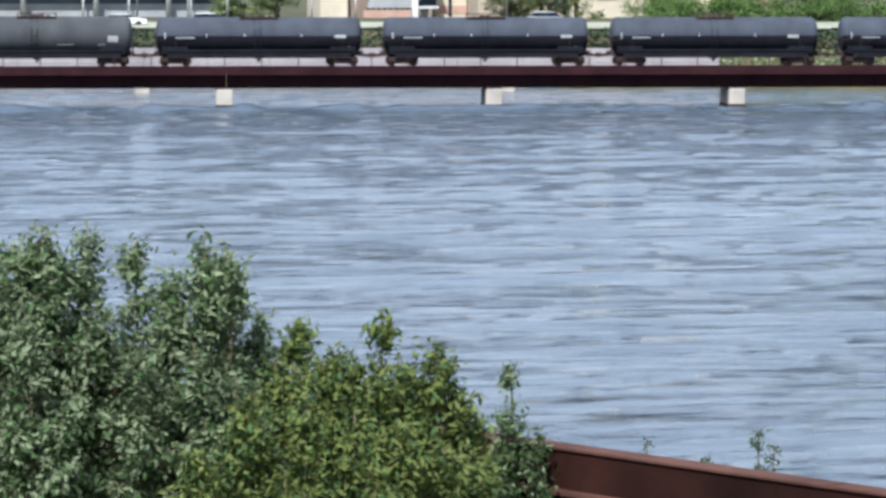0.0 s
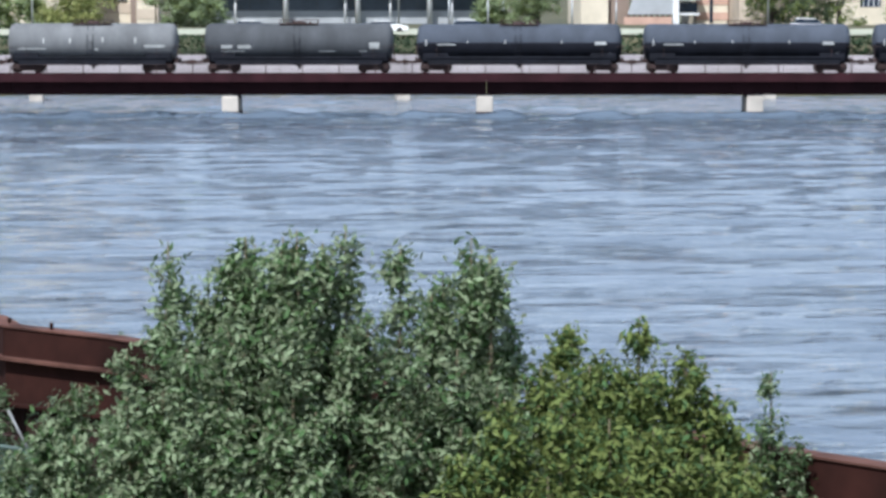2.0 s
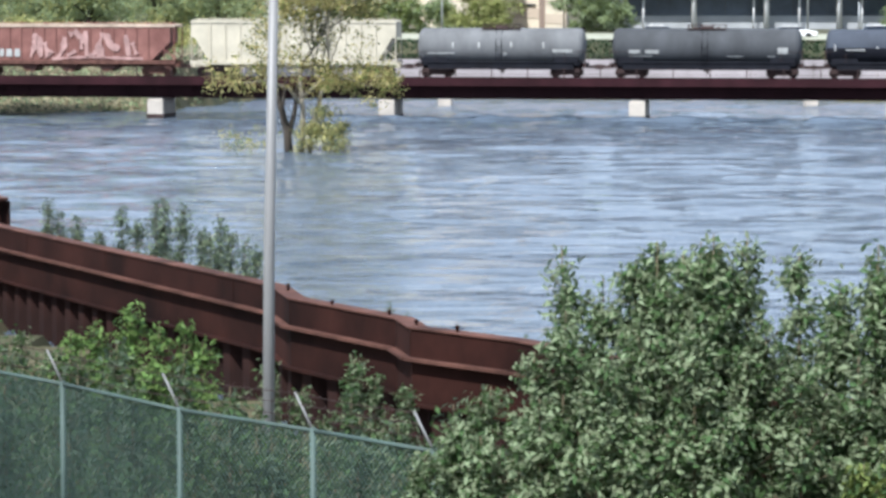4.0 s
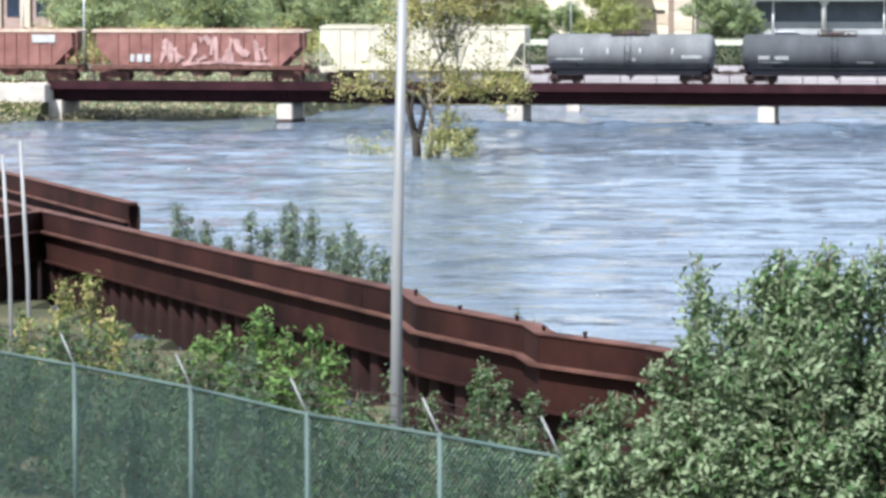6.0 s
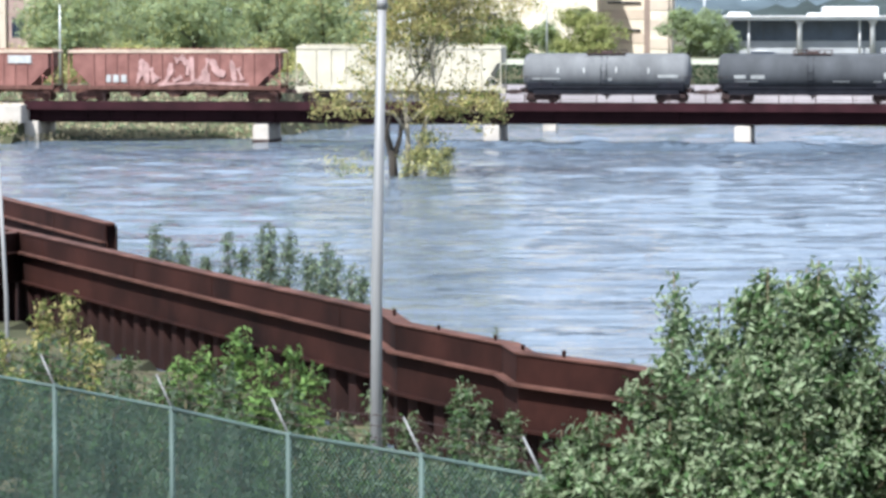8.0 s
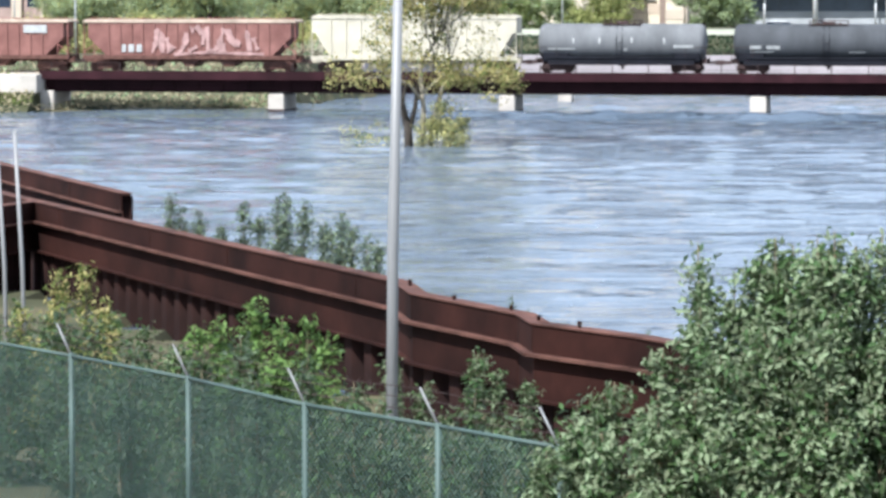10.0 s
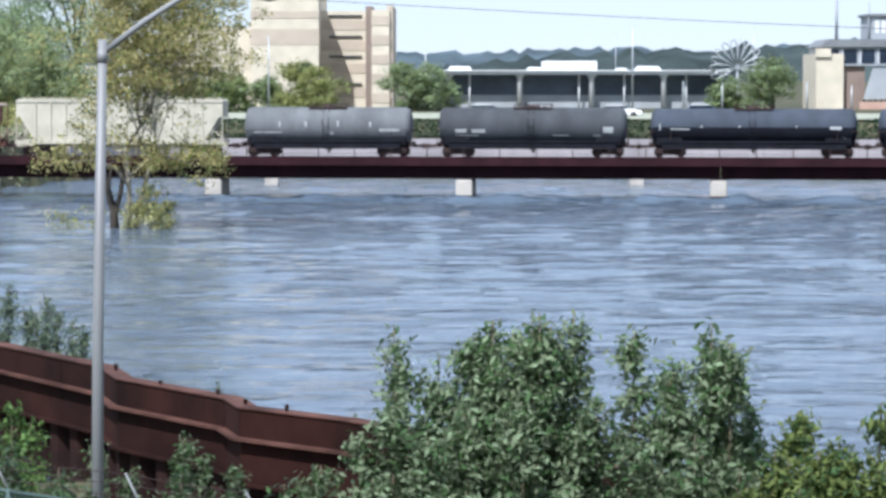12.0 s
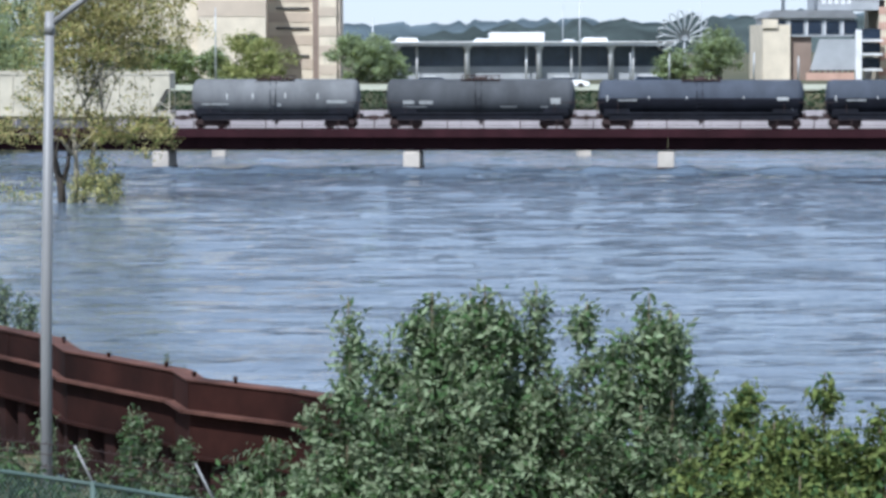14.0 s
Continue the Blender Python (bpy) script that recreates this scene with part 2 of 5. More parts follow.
def part(name, bm, mats, parent, label=""):
    """One mesh object under a thing or under a part."""
    ob = new(name, bm if isinstance(bm, bpy.types.Mesh) else done(bm, name, mats))
    ob.parent = parent
    return tagged(ob, label) if label else ob


def thing(name, label, category, m=None, group="", kind=""):
    ob = new(name)
    if m is not None:
        ob.matrix_basis = m
    return tagged(ob, label, category, group, kind)


def solid(name, bm, mats, label, category, m=None, group="", kind=""):
    """A thing that is a single mesh."""
    ob = new(name, done(bm, name, mats))
    if m is not None:
        ob.matrix_basis = m
    return tagged(ob, label, category, group, kind)


def bevelled(bm, w=0.03):
    bmesh.ops.bevel(bm, geom=bm.edges[:], offset=w, segments=1, affect="EDGES")
    return bm


RNG = np.random.default_rng(7)


def leaf_mesh(name, centres, size, mats, up=0.45, slots=None, outward=None, wide=0.33):
    """Small folded leaves, one at each centre: four corners and a crease along the rib."""
    c = np.asarray(centres, float)
    n = len(c)
    nrm = RNG.normal(size=(n, 3))
    nrm[:, 2] = np.abs(nrm[:, 2]) * 0.8 + up
    if outward is not None:
        nrm += outward * 0.9
    nrm /= np.linalg.norm(nrm, axis=1)[:, None]
    t = np.cross(nrm, RNG.normal(size=(n, 3)))
    t /= np.linalg.norm(t, axis=1)[:, None] + 1e-9
    s = np.cross(nrm, t)
    k = (size * RNG.uniform(0.6, 1.35, n))[:, None]
    v = np.stack([c - t * k * 0.5, c + s * k * wide + nrm * k * 0.08, c + t * k * 0.6, c - s * k * wide + nrm * k * 0.1], 1).reshape(-1, 3)
    i = np.arange(n)[:, None] * 4
    f = np.concatenate([i + np.array([[0, 1, 2]]), i + np.array([[0, 2, 3]])], 1).reshape(-1, 3)
    me = bpy.data.meshes.new(name)
    me.from_pydata(v.tolist(), [], f.tolist())
    for m in mats if isinstance(mats, (list, tuple)) else [mats]:
        me.materials.append(m)
    if slots is not None:
        me.polygons.foreach_set("material_index", np.repeat(slots, 2).astype(np.int32))
    me.update()
    return me


def crown_points(blobs, n, clumps, spread):
    """Leaf places for a crown of ellipsoids (x, y, z, rx, ry, rz): uneven clumps near their skins, with gaps between."""
    vol = np.array([b[3] * b[4] * b[5] for b in blobs]) ** (2 / 3)
    pick = RNG.choice(len(blobs), clumps, p=vol / vol.sum())
    b = np.array(blobs)[pick]
    d = RNG.normal(size=(clumps, 3))
    d /= np.linalg.norm(d, axis=1)[:, None]
    r = RNG.uniform(0.45, 1.05, clumps)[:, None]
    centre = b[:, :3] + d * r * b[:, 3:]
    w = RNG.uniform(0.5, 1.5, clumps)
    which = RNG.choice(clumps, n, p=w / w.sum())
    off = RNG.normal(size=(n, 3)) * spread * RNG.uniform(0.6, 1.3, clumps)[which][:, None]
    off[:, 2] *= 0.7
    return centre[which] + off, d[which]

# ---- ground and water ----
# line of the steel flood wall, from far to near; the river lies on its right
WALL = [(-27.2, 108.5), (-23.6, 101.2), (-16.0, 87.0), (-11.6, 78.9), (-7.95, 72.2), (-7.25, 69.3), (-4.57, 65.0), (-4.15, 63.2), (-2.0, 60.9), (2.9, 53.2), (7.95, 45.3), (11.5, 40.3), (17.0, 33.0), (26.0, 21.0)]


def side_of_wall(x, y):
    """Distance to the river side of the wall's line (negative on the dry side)."""
    wy = np.array([p[1] for p in WALL[::-1]])
    wx = np.array([p[0] for p in WALL[::-1]])
    far = np.where(y > 108.5, -27.2 - (y - 108.5) * 0.52, 0)
    near = np.where(y < 21, 26.0 + (21 - y) * 0.75, 0)
    line = np.where(y > 108.5, far, np.where(y < 21, near, np.interp(y, wy, wx)))
    return (x - line) * 0.87


def shore(x):
    """y of the far water's edge."""
    return np.interp(x, [-400, -90, -62, -57, -53, -46, -40, -37, -34, 0, 45, 75, 300], [238, 242, 249, 255, 258, 261, 267, 290, 304, 303.5, 300, 290, 270])


def ground_height(x, y):
    s = side_of_wall(x, y)
    near = np.where(s < 0, 0.35 + np.clip((-s - 3) * 0.14, 0, 2.6), -2.5)
    near = np.where(y < 8, np.minimum(near + (8 - y) * 0.2, 6.5), near)
    b = y - shore(x)
    left = np.clip((-38 - x) / 8, 0, 1)
    right = np.interp(b, [-30, -2, 1.2, 3.0, 7.0, 8.0, 14, 20, 40, 400, 3000], [-2.5, -1.0, 0.5, 1.2, 2.0, 3.6, 5.2, 5.7, 6.0, 6.2, 8.0])
    lefty = np.interp(b, [-30, -2, 0.6, 5, 14, 24, 40, 400, 3000], [-2.5, -0.8, 0.05, 0.2, 0.45, 1.2, 3.6, 6.2, 8.0])
    far = right * (1 - left) + lefty * left
    return np.where(y > 180, np.where(b > -30, far, -2.5), near)


def build_ground():
    xs = np.unique(np.concatenate([np.linspace(-3000, -140, 14), np.linspace(-130, 130, 131), np.linspace(140, 3000, 14)]))
    ys = np.unique(np.concatenate([np.linspace(-900, -30, 8), np.linspace(-20, 130, 110), np.linspace(133, 235, 30), np.linspace(236, 345, 110), np.linspace(350, 600, 30), np.linspace(650, 4500, 16)]))
    gx, gy = np.meshgrid(xs, ys)
    gz = ground_height(gx, gy)
    v = np.stack([gx, gy, gz], -1).reshape(-1, 3)
    w = len(xs)
    q = np.arange(w * len(ys)).reshape(len(ys), w)
    f = np.stack([q[:-1, :-1], q[:-1, 1:], q[1:, 1:], q[1:, :-1]], -1).reshape(-1, 4)
    me = bpy.data.meshes.new("ground")
    me.from_pydata(v.tolist(), [], f.tolist())
    me.materials.append(M_GROUND)
    tagged(new("ground", me), "grassy river banks and flat land", "ground", kind="structure")


def build_water():
    """The river's skin, with low choppy waves; it drifts as one sheet under the bridge."""
    rows, cols = 560, 520
    t = np.linspace(0, 1, rows)
    y = 8 + 60 * t + 270 * t ** 2
    u = np.linspace(-1, 1, cols)
    gx = (4 + u[None, :] * (26 + 0.34 * y[:, None]))
    gy = np.repeat(y[:, None], cols, 1)
    gz = np.zeros_like(gx)
    rng = np.random.default_rng(3)
    for k in range(36):
        wave = 0.75 * 1.1 ** k
        ang = rng.normal(math.pi / 2, 0.1)
        kx, ky = math.cos(ang) * 2 * math.pi / wave, math.sin(ang) * 2 * math.pi / wave
        bend = min(1.0, 2.2 / wave) * (1.5 * np.sin(gx * 2 * math.pi / rng.uniform(14, 40) + rng.uniform(0, 6)) + 1.5 * np.sin(gy * 2 * math.pi / rng.uniform(20, 50) + gx * 0.05 + rng.uniform(0, 6)))
        gate = 0.5 + 0.5 * np.sin(gx * 2 * math.pi / rng.uniform(9, 28) + rng.uniform(0, 6)) * np.sin(gy * 2 * math.pi / rng.uniform(8, 30) + rng.uniform(0, 6))
        # narrow crests over broad troughs
        gz += 0.0046 * wave ** 0.45 * gate * (np.exp(1.3 * np.sin(gx * kx + gy * ky + bend + rng.uniform(0, 6))) / 1.47 - 1)
    gz *= 1.0 + gy * 0.006
    v = np.stack([gx, gy, gz], -1).reshape(-1, 3)
    q = np.arange(rows * cols).reshape(rows, cols)
    f = np.stack([q[:-1, :-1], q[:-1, 1:], q[1:, 1:], q[1:, :-1]], -1).reshape(-1, 4)
    me = bpy.data.meshes.new("water")
    me.from_pydata(v.tolist(), [], f.tolist())
    me.polygons.foreach_set("use_smooth", np.ones(len(f), bool))
    me.materials.append(M_WATER)
    return tagged(new("water", me), "wide rippled blue grey flood river", "water", kind="structure")


build_ground()
WATER = build_water()


def standing_wave():
    """The low roll of water that piles up along the bridge, against the piers."""
    xs = np.arange(-34.0, 125.0, 0.45)
    g = np.random.default_rng(21)
    lift = np.convolve(g.normal(size=len(xs)), np.hanning(9), "same") * 0.07 + 0.48
    sway = np.convolve(g.normal(size=len(xs)), np.hanning(31), "same") * 0.2
    lift *= np.clip((xs + 34.0) / 14.0, 0.05, 1.0)
    prof = [(-1.9, -0.12), (-1.3, 0.02), (-0.8, 0.3), (-0.35, 0.75), (0.0, 1.0), (0.4, 0.8), (1.2, 0.2), (2.2, -0.6)]
    v, f = [], []
    for i, x in enumerate(xs):
        for d, h in prof:
            v.append((x, 254.6 - 0.08 * x - 8.0 + sway[i] + d, -0.03 + lift[i] * h + (0.02 * math.sin(x * 1.7 + d) if h > 0.1 else 0)))
    m = len(prof)
    for i in range(len(xs) - 1):
        for k in range(m - 1):
            q = i * m + k
            f.append((q, q + m, q + m + 1, q + 1))
    me = bpy.data.meshes.new("water_roll")
    me.from_pydata(v, [], f)
    me.polygons.foreach_set("use_smooth", np.ones(len(f), bool))
    me.materials.append(M_WATER)
    me.update()
    tagged(new("water_roll", me), "low roll of water piled up along the bridge", "water", kind="structure")


standing_wave()

# ---- railway bridge and train ----
LEAN = math.atan(0.08)
BRIDGE = Matrix.Translation((0, 254.6, 0)) @ Matrix.Rotation(-LEAN, 4, "Z")


def along(yaw, back=0.0):
    """Place along the track, in metres, that lies at a heading from the camera's stand."""
    k = math.tan(radians(yaw))
    y0 = 254.6 + back
    x = k * y0 / (1 + 0.08 * k)
    return x / math.cos(LEAN)


RAIL = 3.3


def build_bridge():
    br = thing("railway_bridge", "long maroon steel plate girder railway bridge on pale piers", "bridge", BRIDGE)
    u0, u1 = along(-12.55), 125.0
    front, back = -1.9, 2.2
    joints = [u0, along(-8.35), along(-4.3), along(0.25), along(4.85), along(9.7), along(14.0), along(18.3), along(22.5), u1]
    for a, b in zip(joints, joints[1:]):
        for y in (front, back):
            bm = bmesh.new()
            s = 1 if y < 0 else -1
            box(bm, a + 0.03, b - 0.03, y, y + 0.05 * s, 1.68, 3.0)
            box(bm, a + 0.03, b - 0.03, y - 0.16 * s, y + 0.2 * s, 1.6, 1.68)
            k = a + 1.0
            while k < b - 0.5:
                box(bm, k, k + 0.04, y - 0.1 * s, y, 1.68, 2.6)
                k += 2.05
            part("girder", bm, M_GIRDER, br)
        bm = bmesh.new()
        box(bm, a + 0.003, b - 0.003, front - 0.92, front + 0.3, 2.86, 3.06)
        box(bm, a + 0.003, b - 0.003, front - 0.97, front - 0.92, 2.66, 3.36)
        part("deck_edge", bm, M_DECK, br)
        bm = bmesh.new()
        box(bm, a, b, front + 0.3, back, 2.9, 3.02)
        part("deck", bm, M_TIE, br)
    bm = bmesh.new()
    k = u0
    while k < u1:
        box(bm, k, k + 0.24, -1.35, 1.35, 3.02, 3.16)
        k += 0.55
    tagged(part("timber_tie", bm, M_TIE, br, "row of dark timber ties"), kind="stuff")
    for y in (-0.75, 0.75):
        bm = bmesh.new()
        q = [(-0.075, 3.16), (0.075, 3.16), (0.075, 3.18), (0.015, 3.2), (0.015, 3.25), (0.036, 3.26), (0.036, 3.3), (-0.036, 3.3), (-0.036, 3.26), (-0.015, 3.25), (-0.015, 3.2), (-0.075, 3.18)]
        prism(bm, [(-c[0], c[1]) for c in q], 0, u1 - u0 + 40)
        bm.transform(Matrix.Translation((u0 - 40, y, 0)) @ Matrix.Rotation(-math.pi / 2, 4, "Z"))
        part("rail", bm, M_WHEEL, br)
    post = bmesh.new()
    box(post, -0.04, 0.04, -0.04, 0.04, 3.06, 4.05)
    me = done(post, "rail_post", M_STEEL)
    k = u0 + 1
    while k < u1:
        o = part("railing_post", me, None, br)
        o.location = (k, front - 0.8, 0)
        k += 2.9
    bm = bmesh.new()
    for z in (3.6, 4.03):
        bar(bm, (u0, front - 0.8, z), (u1, front - 0.8, z), 0.014, 5)
    part("railing_wire", bm, M_STEEL, br)
    for yaw in (-8.45, -4.28, 0.25, 4.85, 9.72, 14.1, 18.4):
        u = along(yaw, front)
        thing_part_pier(br, u, front, back)
    return br


def thing_part_pier(br, u, front, back):
    bm = bmesh.new()
    box(bm, u - 0.66, u + 0.66, front - 0.2, back + 0.3, -2.5, 1.45)
    bevelled(bm, 0.06)
    pier = part("pier", bm, M_CONCRETE, br, "pale concrete pier standing in the water")
    bm = bmesh.new()
    box(bm, u - 0.55, u + 0.55, front - 0.1, back + 0.2, 1.4, 1.6)
    part("pier_cap", bm, M_CONCRETE, pier)
    bm = bmesh.new()
    box(bm, u - 0.7, u + 0.7, front - 0.24, back + 0.34, -0.4, 0.27)
    part("waterline_stain", bm, M_STEEL, pier, "dark wet band at the waterline")
    return pier


def build_abutment():
    ab = thing("bridge_abutment", "pale concrete bridge abutment on the grassy bank", "abutment", BRIDGE)
    u = along(-12.5)
    bm = bmesh.new()
    box(bm, u - 0.35, u + 0.85, -2.5, 2.6, -1.0, 1.7)
    part("column", bevelled(bm, 0.05), M_CONCRETE, ab)
    bm = bmesh.new()
    box(bm, u - 7.0, u - 0.05, -4.3, 2.7, 1.55, 3.06)
    part("backwall", bevelled(bm, 0.05), M_CONCRETE, ab)
    bm = bmesh.new()
    prism(bm, [(2.3, -0.5), (6.5, -0.4), (5.2, 0.6), (2.4, 2.95), (-3.0, 2.95), (-3.0, -0.5)], 0, 38)
    bm.transform(Matrix.Translation((u - 38.4, 0, 0)) @ Matrix.Rotation(-math.pi / 2, 4, "Z"))
    part("embankment", bm, M_GROUND, ab, "grassy track embankment")
    n = 5200
    t = RNG.uniform(0, 1, n)
    pts = np.stack([u - 38.4 + RNG.uniform(0, 1, n) * 38.2, -2.4 - 3.0 * t, 2.95 - 2.45 * t + RNG.uniform(0, 1, n) ** 2 * 0.5], 1)
    g = part("verge_grass", leaf_mesh("verge_grass", pts, 0.3, [M_LEAF_SEED, M_LEAF_OLIVE], 0.2, (RNG.random(n) < 0.5).astype(int)), None, ab, "rough yellowing grass on the embankment")
    tagged(g, kind="stuff")
    bm = bmesh.new()
    box(bm, u - 40, u - 0.1, -1.8, 1.8, 2.95, 3.16)
    part("ballast", bm, M_CONCRETE, ab, "pale stone ballast")


def truck(name, u, parent, mat=None):
    """A two-axle bogie."""
    bm = bmesh.new()
    for y in (-1.0, 1.0):
        prism(bm, [(u - 1.15, RAIL + 0.62), (u - 1.15, RAIL + 0.4), (u - 0.75, RAIL + 0.4), (u - 0.45, RAIL + 0.2), (u + 0.45, RAIL + 0.2), (u + 0.75, RAIL + 0.4), (u + 1.15, RAIL + 0.4), (u + 1.15, RAIL + 0.62), (u + 0.5, RAIL + 0.82), (u - 0.5, RAIL + 0.82)], y - 0.09, y + 0.09)
    box(bm, u - 0.25, u + 0.25, -1.05, 1.05, RAIL + 0.5, RAIL + 0.85)
    t = part(name, bm, mat or M_STEEL, parent)
    for du in (-0.86, 0.86):
        bm = bmesh.new()
        for y in (-0.76, 0.76):
            tube(bm, ((u + du, y - 0.07, RAIL + 0.43), (u + du, y + 0.07, RAIL + 0.43)), (0.42, 0.42), 18)
        bar(bm, (u + du, -0.9, RAIL + 0.43), (u + du, 0.9, RAIL + 0.43), 0.08, 8)
        part("wheelset", bm, mat or M_WHEEL, t)


def coupler(parent, u, s):
    bm = bmesh.new()
    box(bm, min(u, u + s * 0.75), max(u, u + s * 0.75), -0.1, 0.1, RAIL + 0.75, RAIL + 0.98)
    box(bm, min(u + s * 0.6, u + s * 0.95), max(u + s * 0.6, u + s * 0.95), -0.17, 0.17, RAIL + 0.7, RAIL + 1.05)
    part("coupler", bm, M_STEEL, parent)


def tank_car(a, b, paint, split, label, marks, top=7.27, panel=None):
    """A tank wagon whose barrel runs from a to b along the track."""
    car = thing("tank_car", label, "railway wagon", BRIDGE, group="standing train")
    r = 1.47
    zc = top - r
    seg = 40
    prof = [(a, 0.3), (a + 0.03, 0.75), (a + 0.1, 1.1), (a + 0.22, 1.32), (a + 0.38, 1.43), (a + 0.55, r), (a + 0.6, r)]
    prof += [(a + 0.6 + (b - a - 1.2) * k / 6, r) for k in range(1, 6)]
    prof += [(b - 0.6, r), (b - 0.55, r), (b - 0.38, 1.43), (b - 0.22, 1.32), (b - 0.1, 1.1), (b - 0.03, 0.75), (b, 0.3)]
    bm = bmesh.new()
    tube(bm, [(x, 0, zc) for x, _ in prof], [q for _, q in prof], seg)
    # faces below the split height take the black slot
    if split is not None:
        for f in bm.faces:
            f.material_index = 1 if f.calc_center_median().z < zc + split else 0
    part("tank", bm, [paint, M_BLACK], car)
    mid = (a + b) / 2
    bm = bmesh.new()
    box(bm, mid - 1.5, mid + 1.5, -0.8, 0.8, top - 0.08, top + 0.0)
    for x in (mid - 1.5, mid - 0.5, mid + 0.5, mid + 1.5):
        for y in (-0.75, 0.75):
            bar(bm, (x, y, top - 0.5), (x, y, top + 0.26), 0.03, 5)
    for y in (-0.75, 0.75):
        bar(bm, (mid - 1.5, y, top + 0.26), (mid + 1.5, y, top + 0.26), 0.03, 5)
    part("walkway", bm, M_STEEL, car)
    bm = bmesh.new()
    tube(bm, ((mid, 0, top - 0.1), (mid, 0, top + 0.12), (mid, 0, top + 0.18)), (0.5, 0.5, 0.35), 18)
    tube(bm, ((mid + 0.9, 0, top - 0.1), (mid + 0.9, 0, top + 0.12)), (0.14, 0.12), 10)
    tube(bm, ((mid - 0.9, 0, top - 0.1), (mid - 0.9, 0, top + 0.08)), (0.18, 0.16), 10)
    part("manway", bm, M_STEEL, car)
    for s, x in ((-1, mid - 0.35),):
        bm = bmesh.new()
        for dx in (0, 0.45):
            bar(bm, (x + dx, -r - 0.1, zc - 1.35), (x + dx, -r - 0.1, zc + 0.25), 0.025, 5)
            bar(bm, (x + dx, -r - 0.1, zc + 0.25), (x + dx, -0.85, top - 0.15), 0.025, 5)
        for z in np.arange(zc - 1.3, zc + 0.3, 0.32):
            bar(bm, (x, -r - 0.1, z), (x + 0.45, -r - 0.1, z), 0.018, 5)
        part("ladder", bm, M_BLACK, car)
    part("centre_sill", box(bmesh.new(), a - 0.15, b + 0.15, -0.35, 0.35, RAIL + 0.78, RAIL + 1.15), M_STEEL, car)
    # tall black boards close the gap below the barrel
    for y in (-1.3, 1.3):
        part("running_board", box(bmesh.new(), a + 0.9, b - 0.9, y - 0.08, y + 0.08, RAIL + 0.66, RAIL + 1.35), M_BLACK, car, "tall black running board below the barrel")
    for y in (-1.42, 1.42):
        part("side_rail", bar(bmesh.new(), (a + 0.1, y, RAIL + 1.2), (b - 0.1, y, RAIL + 1.2), 0.05, 6), M_BLACK, car)
    # saddles widened into black blocks that fill the space above the trucks
    for x in (a + 1.5, b - 1.5):
        part("saddle", bevelled(box(bmesh.new(), x - 1.05, x + 1.05, -1.22, 1.22, RAIL + 0.84, zc - 0.8), 0.08), M_BLACK, car)
    for x in (a - 0.15, b - 0.1):
        part("end_sill", box(bmesh.new(), x, x + 0.22, -1.45, 1.45, RAIL + 0.85, RAIL + 1.15), M_STEEL, car)
    for e, s in ((a, 1), (b, -1)):
        bm = bmesh.new()
        for y in (-1.4, 1.4):
            bar(bm, (e - 0.05 * s, y, RAIL + 1.1), (e - 0.05 * s, y, RAIL + 2.2), 0.025, 5)
            bar(bm, (e - 0.05 * s, y, RAIL + 2.1), (e + 1.6 * s, y, RAIL + 2.1), 0.022, 5)
            bar(bm, (e + 1.6 * s, y, RAIL + 1.3), (e + 1.6 * s, y, RAIL + 2.1), 0.022, 5)
        bar(bm, (e - 0.05 * s, -1.4, RAIL + 2.2), (e - 0.05 * s, 1.4, RAIL + 2.2), 0.025, 5)
        part("handrail", bm, M_STEEL, car)
    bm = bmesh.new()
    box(bm, mid - 0.3, mid + 0.3, -0.3, 0.3, RAIL + 0.55, zc - r + 0.1)
    bar(bm, (mid, 0, RAIL + 0.35), (mid, 0, RAIL + 0.6), 0.12, 10)
    part("bottom_valve", bm, M_STEEL, car)
    truck("front_truck", a + 1.55, car)
    truck("rear_truck", b - 1.55, car)
    coupler(car, a - 0.15, -1)
    coupler(car, b + 0.15, 1)
    for i, (x, dz, w, h) in enumerate(marks):
        ang = math.asin(max(-0.99, min(0.99, dz / r)))
        bm = bmesh.new()
        y = -math.cos(ang) * r
        for k in range(3):
            z0, z1 = dz - h / 2 + h * k / 3, dz - h / 2 + h * (k + 1) / 3
            yy = [-math.sqrt(max(0, (r + 0.018) ** 2 - z * z)) for z in (z0, z1)]
            q = [(a + x, yy[0], zc + z0), (a + x + w, yy[0], zc + z0), (a + x + w, yy[1], zc + z1), (a + x, yy[1], zc + z1)]
            bm.faces.new([bm.verts.new(p) for p in q])
        part("marking", bm, M_MARK, car, "white painted marking")
    return car


